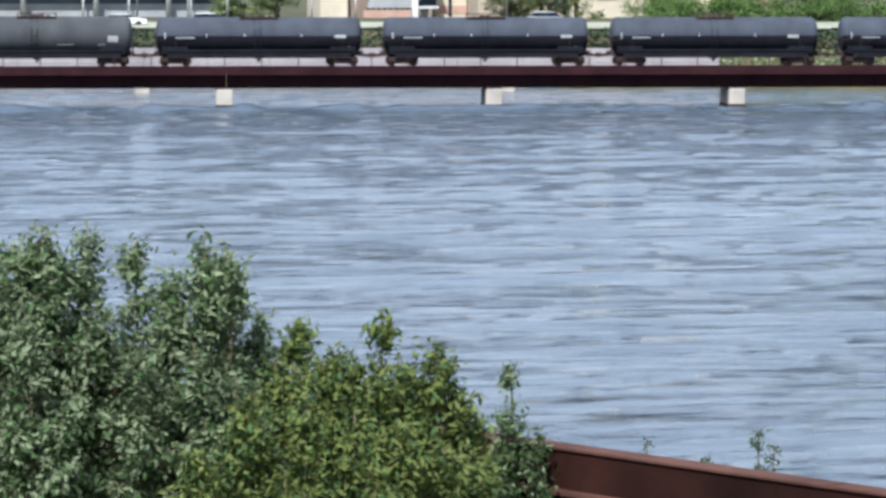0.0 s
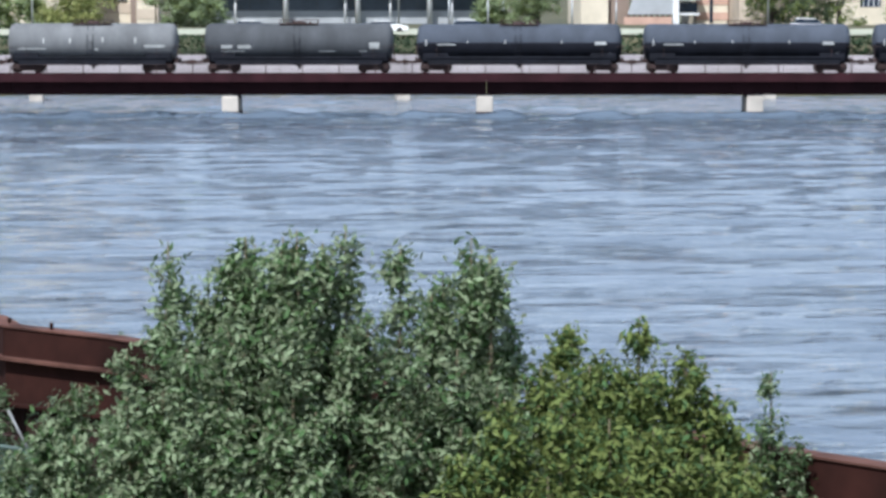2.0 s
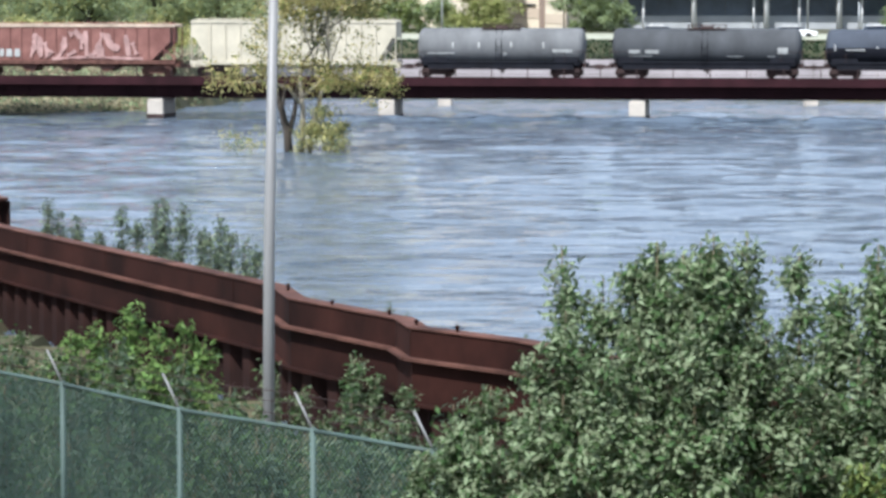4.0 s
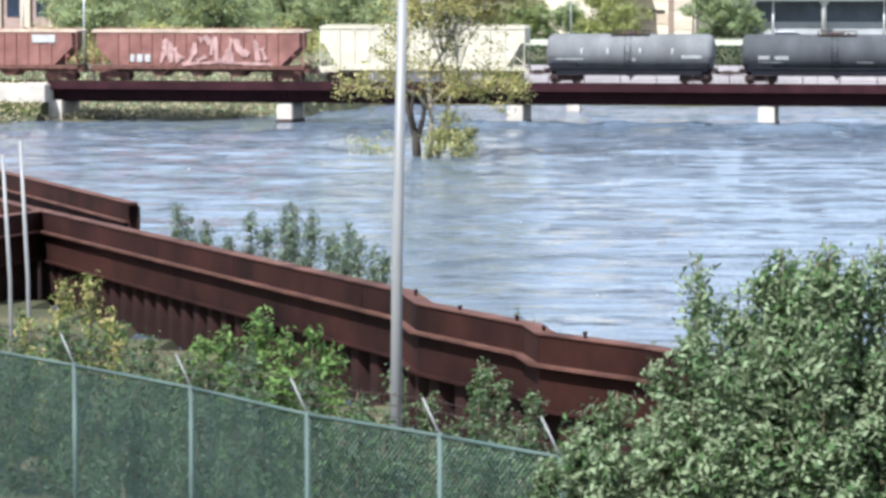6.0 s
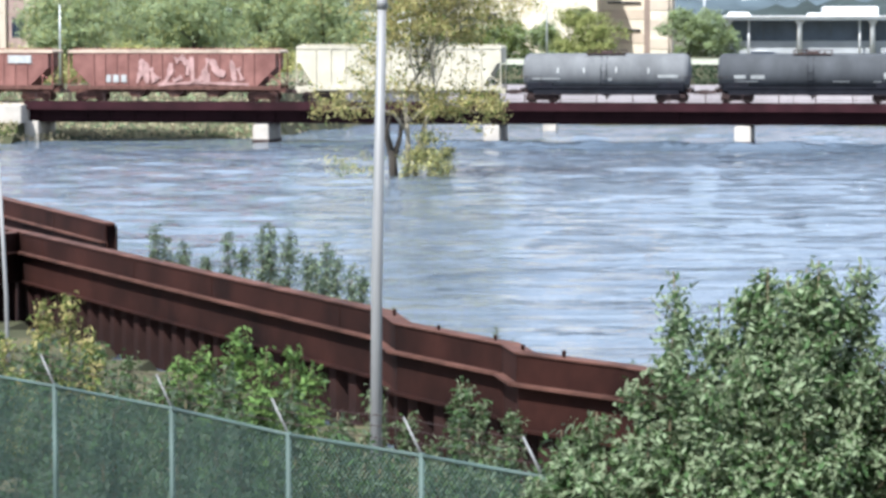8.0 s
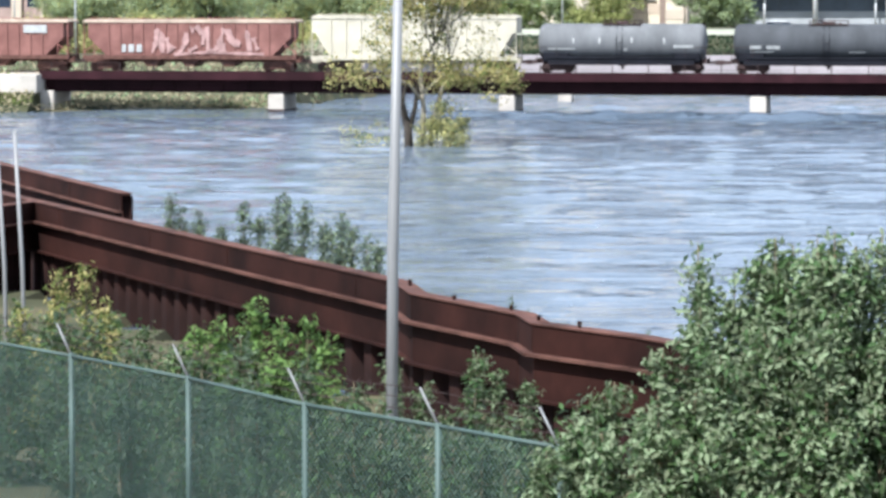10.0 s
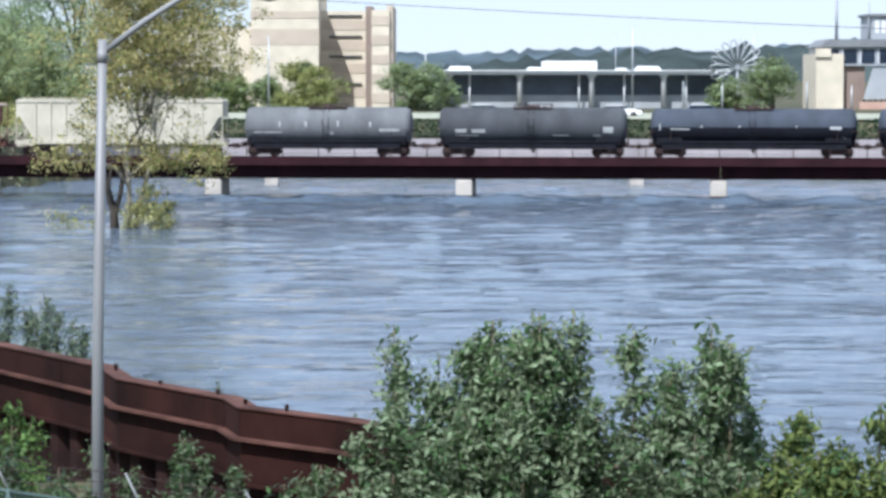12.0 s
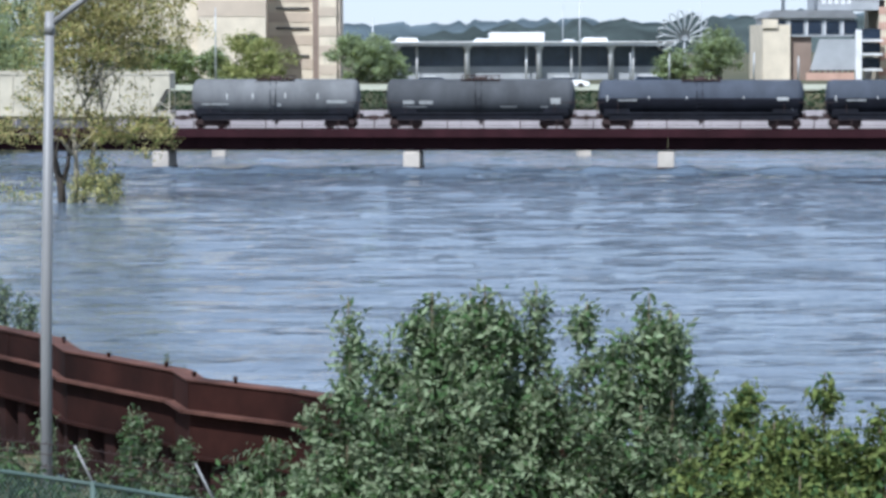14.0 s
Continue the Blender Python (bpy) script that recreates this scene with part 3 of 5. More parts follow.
def hopper_car(a, b, paint, trim, top, label, graffiti=False, panel=False):
    """A covered hopper wagon with sloped ends, side ribs and discharge bays."""
    car = thing("hopper_car", label, "railway wagon", BRIDGE, group="standing train")
    z0 = RAIL + 1.25
    out = [(a + 2.1, z0), (b - 2.1, z0), (b - 0.5, top - 1.5), (b - 0.5, top - 0.25), (a + 0.5, top - 0.25), (a + 0.5, top - 1.5)]
    if not graffiti:
        out = [(a + 1.6, z0), (b - 1.6, z0), (b - 0.45, z0 + 1.9), (b - 0.15, z0 + 1.95), (b - 0.15, top - 0.25), (a + 0.15, top - 0.25), (a + 0.15, z0 + 1.95), (a + 0.45, z0 + 1.9)]
    bm = bmesh.new()
    prism(bm, out, -1.5, 1.5)
    part("body", bm, paint, car)
    bm = bmesh.new()
    prism(bm, [(a + 0.1, top - 0.3), (b - 0.1, top - 0.3), (b - 0.1, top - 0.17), (b - 0.3, top - 0.04), (a + 0.3, top - 0.04), (a + 0.1, top - 0.17)], -1.58, 1.58)
    part("roof", bm, M_ROOF_DUST if graffiti else trim, car)
    bm = bmesh.new()
    for y in (-0.75, -0.2, 0.35):
        box(bm, a + 0.4, b - 0.4, y, y + 0.28, top + 0.03, top + 0.06)
    for k in range(9):
        x = a + 0.6 + (b - a - 1.2) * k / 8
        box(bm, x, x + 0.06, -0.75, 0.63, top - 0.04, top + 0.03)
    part("running_board", bm, trim, car)
    n = 15 if graffiti else 12
    lo, hi = (a + 2.3, b - 2.3) if graffiti else (a + 1.75, b - 1.75)
    me = bmesh.new()
    box(me, -0.045, 0.045, -1.6, -1.5, z0 + 0.05, top - 0.3)
    me = done(me, "side_rib", paint)
    for k in range(n):
        o = part("side_rib", me, None, car)
        o.location = (lo + (hi - lo) * k / (n - 1), 0, 0)
    bm = bmesh.new()
    box(bm, a + 0.05, b - 0.05, -1.6, -1.42, z0 - 0.25, z0 + 0.06)
    box(bm, a + 0.05, b - 0.05, 1.42, 1.6, z0 - 0.25, z0 + 0.06)
    box(bm, a - 0.1, b + 0.1, -0.3, 0.3, RAIL + 0.75, RAIL + 1.2)
    # red hoppers: shade below the body painted as a darker brown sill
    part("side_sill", bm, M_GEAR_RUST_SHADE if graffiti else trim, car)
    for e, s in ((a, 1), (b, -1)):
        bm = bmesh.new()
        for y in (-1.45, 1.45):
            bar(bm, (e + 0.15 * s, y, z0), (e + 0.15 * s, y, top - 0.2), 0.05, 5)
            bar(bm, (e + 0.15 * s, y, z0 + 0.3), (e + 1.6 * s, y, z0 + 1.4), 0.04, 5)
            bar(bm, (e + 1.0 * s, y, z0), (e + 1.0 * s, y, z0 + 1.5), 0.04, 5)
        for z in np.arange(z0 + 0.2, top - 0.3, 0.4):
            bar(bm, (e + 0.15 * s, -1.45, z), (e + 0.15 * s, -0.95, z), 0.02, 5)
        bar(bm, (e + 0.15 * s, -1.45, z0 + 0.2), (e + 0.15 * s, 1.45, z0 + 0.2), 0.04, 5)
        part("end_cage", bm, trim, car)
    for k in range(3):
        x = a + (b - a) * (0.32 + 0.18 * k)
        bm = bmesh.new()
        prism(bm, [(x - 1.1, z0), (x + 1.1, z0), (x + 0.35, RAIL + 0.4), (x - 0.35, RAIL + 0.4)], -1.25, 1.25)
        # bays likewise, their shade is in the darker brown
        part("discharge_bay", bm, M_GEAR_RUST_SHADE if graffiti else paint, car)
    gear = M_GEAR_RUST_SHADE if graffiti else None
    truck("front_truck", a + 1.75, car, gear)
    truck("rear_truck", b - 1.75, car, gear)
    coupler(car, a - 0.1, -1)
    coupler(car, b + 0.1, 1)
    if panel:
        part("marking", box(bmesh.new(), b - 3.9, b - 1.9, -1.612, -1.606, top - 1.15, top - 0.5), M_MARK, car, "white painted panel")
    elif graffiti:
        rng = random.Random(int(a * 7))
        x = a + 3.4
        for w in (0.35, 0.5, 0.45):
            bm = bmesh.new()
            box(bm, x, x + w, -1.612, -1.606, z0 + 0.35, z0 + 0.95)
            part("marking", bm, M_MARK, car, "faded white marking")
            x += w + 0.2
        # loose sprayed strokes, as fractions of the length and height of the side
        strokes = (((0.33, 0.1), (0.35, 0.45), (0.355, 0.82)), ((0.37, 0.72), (0.378, 0.1)), ((0.395, 0.55), (0.415, 0.15), (0.43, 0.3)),
                   ((0.46, 0.1), (0.485, 0.4), (0.49, 0.7)), ((0.51, 0.78), (0.54, 0.86), (0.57, 0.66), (0.565, 0.34)), ((0.5, 0.15), (0.54, 0.3)),
                   ((0.585, 0.88), (0.592, 0.08)), ((0.61, 0.12), (0.64, 0.3), (0.665, 0.83)), ((0.68, 0.8), (0.7, 0.45), (0.74, 0.35)), ((0.655, 0.1), (0.662, 0.4)),
                   ((0.77, 0.78), (0.785, 0.16)), ((0.8, 0.55), (0.82, 0.2)), ((0.43, 0.06), (0.6, 0.12), (0.72, 0.09), (0.85, 0.07)))
        for path in strokes:
            bm = bmesh.new()
            pts = []
            for (u0, v0), (u1, v1) in zip(path, path[1:]):
                for q in range(4):
                    pts.append((u0 + (u1 - u0) * q / 4, v0 + (v1 - v0) * q / 4))
            pts.append(path[-1])
            ring = []
            for i, (u, v) in enumerate(pts):
                p, q = pts[max(0, i - 1)], pts[min(len(pts) - 1, i + 1)]
                d = Vector(((q[0] - p[0]) * (b - a), (q[1] - p[1]) * (top - z0))).normalized()
                w = 0.24 * rng.uniform(0.3, 1.4) * (0.45 if path[0] == (0.43, 0.06) else 1.0)
                x, z = a + u * (b - a), z0 + v * (top - 0.3 - z0)
                ring.append([bm.verts.new((x + c * d.y * w, -1.614, z - c * d.x * w)) for c in (-1, 1)])
            for m0, m1 in zip(ring, ring[1:]):
                bm.faces.new((m0[0], m0[1], m1[1], m1[0]))
            part("graffiti", bm, M_GRAFFITI, car, "faded pink sprayed stroke")
    return car


build_bridge()
build_abutment()
hopper_car(along(-15.9), along(-12.1), M_HOP_RED, M_HOP_TRIM, 7.6, "oxide red covered hopper wagon on the bridge approach", True, True)
hopper_car(along(-11.87), along(-8.04), M_HOP_RED, M_HOP_TRIM, 7.6, "oxide red hopper wagon with faded pink graffiti", True)
hopper_car(along(-7.80), along(-4.07), M_HOP_WHITE, M_HOP_WHITE, 7.95, "cream covered hopper wagon with ribbed sides")
tank_car(along(-3.73), along(-0.71), M_TANK_A, None, "short weathered grey tank wagon", [(0.9, -0.55, 2.2, 0.16), (2.9, 0.1, 0.12, 0.45), (5.0, 0.1, 0.12, 0.45), (7.6, 0.15, 0.12, 0.45), (10.2, 0.1, 0.12, 0.45), (11.0, -0.35, 1.6, 0.25), (7.0, -0.6, 0.3, 0.25)])
tank_car(along(-0.23), along(3.17), M_TANK_B, None, "dark grey tank wagon with white markings", [(1.4, -0.4, 0.9, 0.3), (2.7, -0.4, 1.1, 0.3), (1.4, -0.75, 1.9, 0.1), (9.2, -0.75, 1.3, 0.1), (13.2, -0.3, 0.8, 0.5), (12.4, -0.75, 0.6, 0.12)])
SPOTS = [(1.6, -0.15, 1.5, 0.1), (4.0, 0.05, 0.1, 0.2), (7.0, 0.05, 0.1, 0.2), (11.5, 0.05, 0.1, 0.2), (14.2, -0.05, 0.9, 0.25), (15.3, -0.95, 0.22, 0.25), (0.7, 0.0, 0.1, 0.5)]
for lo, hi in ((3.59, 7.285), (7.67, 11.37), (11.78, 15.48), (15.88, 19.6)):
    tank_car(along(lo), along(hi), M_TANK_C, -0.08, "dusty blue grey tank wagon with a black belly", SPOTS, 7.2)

# second row of low piers under the far side of the river
for yaw in (-3.25, 3.33, 9.9):
    x = math.tan(radians(yaw)) * 287
    bm = bmesh.new()
    box(bm, -0.6, 0.6, -1.5, 1.5, -2.5, 1.6)
    box(bm, -0.75, 0.75, -1.7, 1.7, 1.6, 2.0)
    solid("old_pier", bevelled(bm, 0.05), M_CONCRETE, "low pale concrete pier standing alone in the river", "pier", pose(x, 287, 0), "old piers")

# ---- far bank ----
def bank_wall():
    """Pale concrete river wall on the far side, in cast panels."""
    w = thing("river_wall", "bleached concrete river wall along the far bank", "wall", kind="structure")
    xs = np.arange(-36, 76, 6.0)
    for a, b in zip(xs, xs[1:]):
        ya, yb = float(shore(a)) + 3.2, float(shore(b)) + 3.2
        m = Matrix.Translation((a, ya, 0)) @ Matrix.Rotation(math.atan2(yb - ya, b - a), 4, "Z")
        bm = bmesh.new()
        L = math.hypot(b - a, yb - ya)
        box(bm, 0.02, L - 0.02, 0, 0.5, 0.3, 3.75)
        bevelled(bm, 0.03)
        bm.transform(m)
        part("panel", bm, M_WALLBANK, w)
    return w


bank_wall()


def hedge(a, b, back, base, high, mat, label, seed=0):
    n = int((b - a) * 60)
    x = RNG.uniform(a, b, n)
    y = np.array([float(shore(q)) for q in x]) + back + RNG.normal(0, 0.7, n)
    bumps = 0.18 * np.sin(x * 0.9) + 0.12 * np.sin(x * 2.3 + 1)
    z = base + RNG.uniform(0, 1, n) ** 0.7 * (high + bumps)
    me = leaf_mesh("hedge", np.stack([x, y, z], 1), 0.42, mat)
    tagged(new("hedge", me), label, "hedge", kind="stuff")


hedge(-34, 128, 8.2, 3.5, 2.1, [M_LEAF_HEDGE], "dark green clipped hedge behind the river wall")
hedge(72, 128, 3.0, 0.6, 3.2, [M_LEAF_FAR], "loose green waterside scrub on the far bank")


def bank_grass():
    n = 16000
    x = RNG.uniform(-100, -37, n)
    y = np.array([float(shore(q)) for q in x]) + RNG.uniform(0, 1, n) ** 1.5 * 40
    z = ground_height(x, y) + RNG.uniform(0, 1, n) ** 2 * 0.75
    keep = y > 264
    me = leaf_mesh("bank_grass", np.stack([x, y, z], 1)[keep], 0.4, [M_LEAF_SEED, M_LEAF_FAR], 0.2, (RNG.random(int(keep.sum())) < 0.5).astype(int))
    tagged(new("bank_grass", me), "rough yellow green grass and weeds on the bank", "grass", kind="stuff")


bank_grass()


def lawn_road():
    bm = bmesh.new()
    xs = np.arange(-36, 131, 6.0)
    v = [[bm.verts.new((x, float(shore(x)) + d, z)) for x in xs] for d, z in ((15.0, 5.62), (30, 5.98), (30, 5.9), (15.0, 5.5))]
    for r0, r1 in zip(v, v[1:] + v[:1]):
        for i in range(len(xs) - 1):
            bm.faces.new((r0[i], r0[i + 1], r1[i + 1], r1[i]))
    solid("promenade", bm, M_PAVE, "pale paved riverside promenade", "pavement", kind="structure")


lawn_road()


def tree(name, x, y, z, trunk_h, blobs, n, clumps, spread, size, mats, label, split=None, limbs=6, r0=0.3, bark=None):
    """A tapered trunk with limbs that reach into a crown of leaf clumps."""
    t = thing(name, label, "tree", pose(x, y, z))
    bm = bmesh.new()
    rng = random.Random(int(x * 13 + y))
    tube(bm, ((0, 0, -0.4), (0.05, 0, trunk_h * 0.4), (0.12 * r0, 0.1, trunk_h)), (r0 * 1.25, r0, r0 * 0.7), 9)
    for k in range(limbs):
        b = blobs[k % len(blobs)]
        p0 = Vector((0.1 * r0, 0.08, trunk_h * rng.uniform(0.55, 0.98)))
        p3 = Vector((b[0] + rng.uniform(-0.5, 0.5) * b[3], b[1] + rng.uniform(-0.5, 0.5) * b[4], b[2] + rng.uniform(-0.3, 0.7) * b[5]))
        mid = p0.lerp(p3, 0.5) + Vector((rng.uniform(-0.3, 0.3), rng.uniform(-0.3, 0.3), 0.3)) * b[3] * 0.3
        tube(bm, (p0, mid, p3), (r0 * 0.55, r0 * 0.3, r0 * 0.08), 6)
    part("trunk", bm, bark or M_BARK, t)
    c, d = crown_points(blobs, n, clumps, spread)
    slots = None
    if isinstance(mats, list) and len(mats) > 1:
        slots = (RNG.random(n) < (split or 0.3)).astype(int)
    part("crown", leaf_mesh("crown", c, size, mats, 0.4, slots, d), None, t)
    return t


def far_tree(x, y, high, wide, mat, label, ground=6.0, n=2600, name="tree", low=0.12):
    rng = random.Random(int(x * 31 + y * 7))
    blobs = []
    for k in range(9):
        blobs.append((rng.uniform(-0.36, 0.36) * wide, rng.uniform(-0.25, 0.25) * wide, high * rng.uniform(low + 0.12, 0.84), wide * rng.uniform(0.2, 0.34), wide * rng.uniform(0.2, 0.3), high * rng.uniform(0.14, 0.22)))
    blobs.append((0, 0, high * 0.52, wide * 0.4, wide * 0.36, high * 0.42))
    return tree(name, x, y, ground, high * 0.4, blobs, int(n * 3.6), 260, wide * 0.045, 0.25, mat, label, limbs=7, r0=0.18 + high * 0.012)


# woods behind the red wagons
rng = random.Random(11)
WOODS = ["leafy green riverside tree on the far bank", "tall green tree in the riverside woods"]
for k in range(13):
    x = -40 - k * 2.7 + rng.uniform(-1, 1)
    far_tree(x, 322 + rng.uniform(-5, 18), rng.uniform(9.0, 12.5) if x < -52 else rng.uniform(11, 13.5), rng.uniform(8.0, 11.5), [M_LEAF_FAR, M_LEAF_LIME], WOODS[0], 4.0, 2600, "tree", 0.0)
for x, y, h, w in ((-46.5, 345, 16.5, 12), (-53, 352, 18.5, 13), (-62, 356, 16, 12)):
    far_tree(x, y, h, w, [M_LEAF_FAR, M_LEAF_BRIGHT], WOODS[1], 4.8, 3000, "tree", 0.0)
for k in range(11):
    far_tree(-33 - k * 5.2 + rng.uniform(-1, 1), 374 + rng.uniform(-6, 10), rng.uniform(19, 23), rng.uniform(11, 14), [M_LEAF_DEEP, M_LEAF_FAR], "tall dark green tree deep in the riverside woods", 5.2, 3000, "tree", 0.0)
for k in range(12):
    far_tree(-38 - k * 3.2, 312 + (k % 3) * 3, 4.2 + (k % 4) * 0.5, 6.0, [M_LEAF_LIME, M_LEAF_STRAW], "low straw green shrub on the far bank", 2.4, 900, "shrub", 0.0)
for x, y, h, w, mt in ((-23.8, 338, 5.3, 6.2, [M_LEAF_OLIVE, M_LEAF_FAR]), (-27.5, 341, 4.6, 5.5, [M_LEAF_FAR, M_LEAF_OLIVE]), (-19.4, 340, 4.3, 5.2, [M_LEAF_FAR, M_LEAF_OLIVE])):
    far_tree(x, y, h, w, mt, "rounded green tree near the tan building", 5.4, 2200, "tree", 0.0)
far_tree(-14.4, 338, 5.6, 8.2, [M_LEAF_LIME, M_LEAF_OLIVE], "olive tree in front of the tan building", 5.6, 2600, "tree", 0.0)
far_tree(-4.6, 350, 6.2, 6.6, [M_LEAF_FAR, M_LEAF_OLIVE], "round green tree beside the glass hall", 5.5, 2400, "tree", 0.0)
far_tree(-1.6, 354, 5.4, 5.4, [M_LEAF_FAR, M_LEAF_OLIVE], "round green tree beside the glass hall", 5.5, 2000, "tree", 0.0)
far_tree(35.4, 350, 6.9, 6.6, [M_LEAF_FAR, M_LEAF_OLIVE], "green tree beside the starburst sculpture", 5.6, 2400, "tree", 0.0)
far_tree(30.4, 352, 4.4, 4.6, [M_LEAF_FAR, M_LEAF_OLIVE], "small olive tree in front of the glass hall", 5.6, 1400, "tree", 0.0)
far_tree(61.5, 350, 7.6, 8.0, [M_LEAF_OLIVE, M_LEAF_GREY], "thin grey green tree before the pale buildings", 5.6, 2200, "tree", 0.0)
far_tree(65.5, 352, 7.8, 7.0, [M_LEAF_GREY, M_LEAF_FAR], "thin grey green tree before the pale buildings", 5.6, 2000, "tree", 0.0)
far_tree(69.5, 352, 7.4, 6.0, [M_LEAF_OLIVE, M_LEAF_GREY], "thin grey green tree before the pale buildings", 5.6, 1500, "tree", 0.0)
far_tree(77.2, 345, 6.9, 8.6, [M_LEAF_BRIGHT, M_LEAF_OLIVE], "bright green rounded tree on the far bank", 5.4, 2600, "tree", 0.0)
far_tree(85.5, 346, 6.4, 8.0, [M_LEAF_BRIGHT, M_LEAF_YELLOW], "yellow green tree on the far bank", 5.4, 2000, "tree", 0.0)
for k in range(8):
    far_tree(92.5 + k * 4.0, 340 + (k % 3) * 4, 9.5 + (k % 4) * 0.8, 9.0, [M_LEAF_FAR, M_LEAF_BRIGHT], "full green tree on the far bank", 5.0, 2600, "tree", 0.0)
for k in range(12):
    far_tree(75 + k * 4.2, 331 + (k % 2) * 3, 3.2 + (k % 3) * 0.4, 6.0, [M_LEAF_BRIGHT, M_LEAF_DEEP], "low green shrub on the far bank", 5.0, 900, "shrub", 0.0)


def tan_building():
    """Stone clad building: a low wing, a tall block, a recess with banded wall and a corner tower."""
    b = thing("tan_building", "tan stone building with brown bands and a recessed corner", "building", pose(-1.25, 360, 5.8))
    bm = bmesh.new()
    box(bm, -31.5, -21.6, 1.5, 24, 0, 9.6)
    part("low_wing", bm, M_CREAM, b)
    bm = bmesh.new()
    box(bm, -21.6, -13.9, 0, 24, 0, 13.4)
    part("main_block", bm, M_CREAM, b)
    for z0, z1 in ((7.6, 9.4), (10.6, 11.4)):
        bm = bmesh.new()
        box(bm, -21.64, -13.86, -0.05, 0.0, z0, z1)
        part("stone_band", bm, M_TAN, b)
    bm = bmesh.new()
    box(bm, -13.9, -8.6, 7.5, 24, 0, 11.6)
    part("recessed_wall", bm, M_CREAM, b)
    for z in (1.6, 4.4, 7.0, 9.4):
        part("stone_band", box(bmesh.new(), -13.9, -8.6, 7.44, 7.5, z, z + 1.1), M_TAN, b)
    for z in (3.0, 6.2, 8.5, 10.9):
        part("window_slot", box(bmesh.new(), -13.0, -9.2, 7.3, 7.46, z, z + 0.22), M_FRAME, b)
    bm = bmesh.new()
    box(bm, -8.6, -7.9, 1.2, 24, 0, 12.0)
    part("dark_pier", bm, M_TAN_DARK, b)
    bm = bmesh.new()
    box(bm, -7.9, -5.9, 1.0, 24, 0, 11.6)
    part("corner_tower", bm, M_CREAM, b)
    for k in range(5):
        bm = bmesh.new()
        box(bm, -7.94, -5.86, 0.94, 1.0, 1.0 + k * 2.2, 2.1 + k * 2.2)
        part("stone_band", bm, M_TAN, b)
    bm = bmesh.new()
    box(bm, -6.2, -5.5, 1.4, 24, 0, 12.1)
    part("corner_fin", bm, M_TAN, b)
    for x, z, w, h in ((-29.6, 4.2, 4.2, 0.8), (-16.6, 4.2, 1.9, 1.3)):
        win = part("window", box(bmesh.new(), x, x + w, -0.02 if x > -20 else 1.46, 0.4 if x > -20 else 1.7, z, z + h), M_GLASS, b)
        fr = bmesh.new()
        y = -0.06 if x > -20 else 1.42
        for q in (z, z + h):
            box(fr, x - 0.1, x + w + 0.1, y, y + 0.05, q - 0.06, q + 0.06)
        part("frame", fr, M_FRAME, win)


tan_building()


def glass_hall():
    """Low glazed hall with a white canopy roof on round columns."""
    h = thing("glass_hall", "low glass hall with a white canopy roof", "building", pose(0, 380, 5.9))
    bm = bmesh.new()
    box(bm, -1.2, 33.0, -2.2, 16, 4.15, 4.55)
    box(bm, -1.5, 33.3, -2.5, 16.3, 4.55, 4.68)
    part("canopy_roof", bm, M_WHITE, h)
    bm = bmesh.new()
    box(bm, 0.0, 32.0, 6.0, 16, 0, 4.15)
    part("core", bm, M_FRAME, h)
    xs = np.linspace(-0.2, 32.0, 9)
    for a, c in zip(xs, xs[1:]):
        part("window", box(bmesh.new(), a + 0.04, c - 0.04, 0.3, 0.4, 0.9, 4.1), M_HALL_GLASS, h)
        part("mullion", box(bmesh.new(), c - 0.035, c + 0.035, 0.25, 0.45, 0.85, 4.15), M_FRAME, h)
    part("sill_wall", box(bmesh.new(), -0.2, 32, 0.15, 0.55, 0, 1.7), M_GREYW, h)
    for x in (-0.4, 8.1, 16.7, 25.3):
        bm = bmesh.new()
        tube(bm, ((x, -1.3, 0), (x, -1.3, 3.6), (x, -1.3, 4.15)), (0.34, 0.3, 0.65), 14)
        part("column", bm, M_WHITE, h)
    for x in (2.1, 15.2, 20.6, 28.0, 32.2):
        bm = bmesh.new()
        tube(bm, ((x, -1.0, 0), (x, -1.0, 4.15)), (0.12, 0.12), 8)
        part("thin_post", bm, M_WHITE, h)
    for x, w, z in ((0.9, 3.0, 0.45), (10.0, 2.2, 0.35), (20.4, 1.6, 0.25), (23.6, 3.2, 0.45)):
        bm = bmesh.new()
        prism(bm, [(x - w / 2, 4.68), (x + w / 2, 4.68), (x + w / 2 - 0.3, 4.68 + z), (x - w / 2 + 0.4, 4.68 + z * 1.1)], 1, 4)
        part("skylight", bm, M_WHITE, h)
    bm = bmesh.new()
    box(bm, 11.1, 17.6, 4, 14, 4.68, 5.8)
    part("rooftop_plant", bevelled(bm, 0.06), M_WHITE, h)


glass_hall()


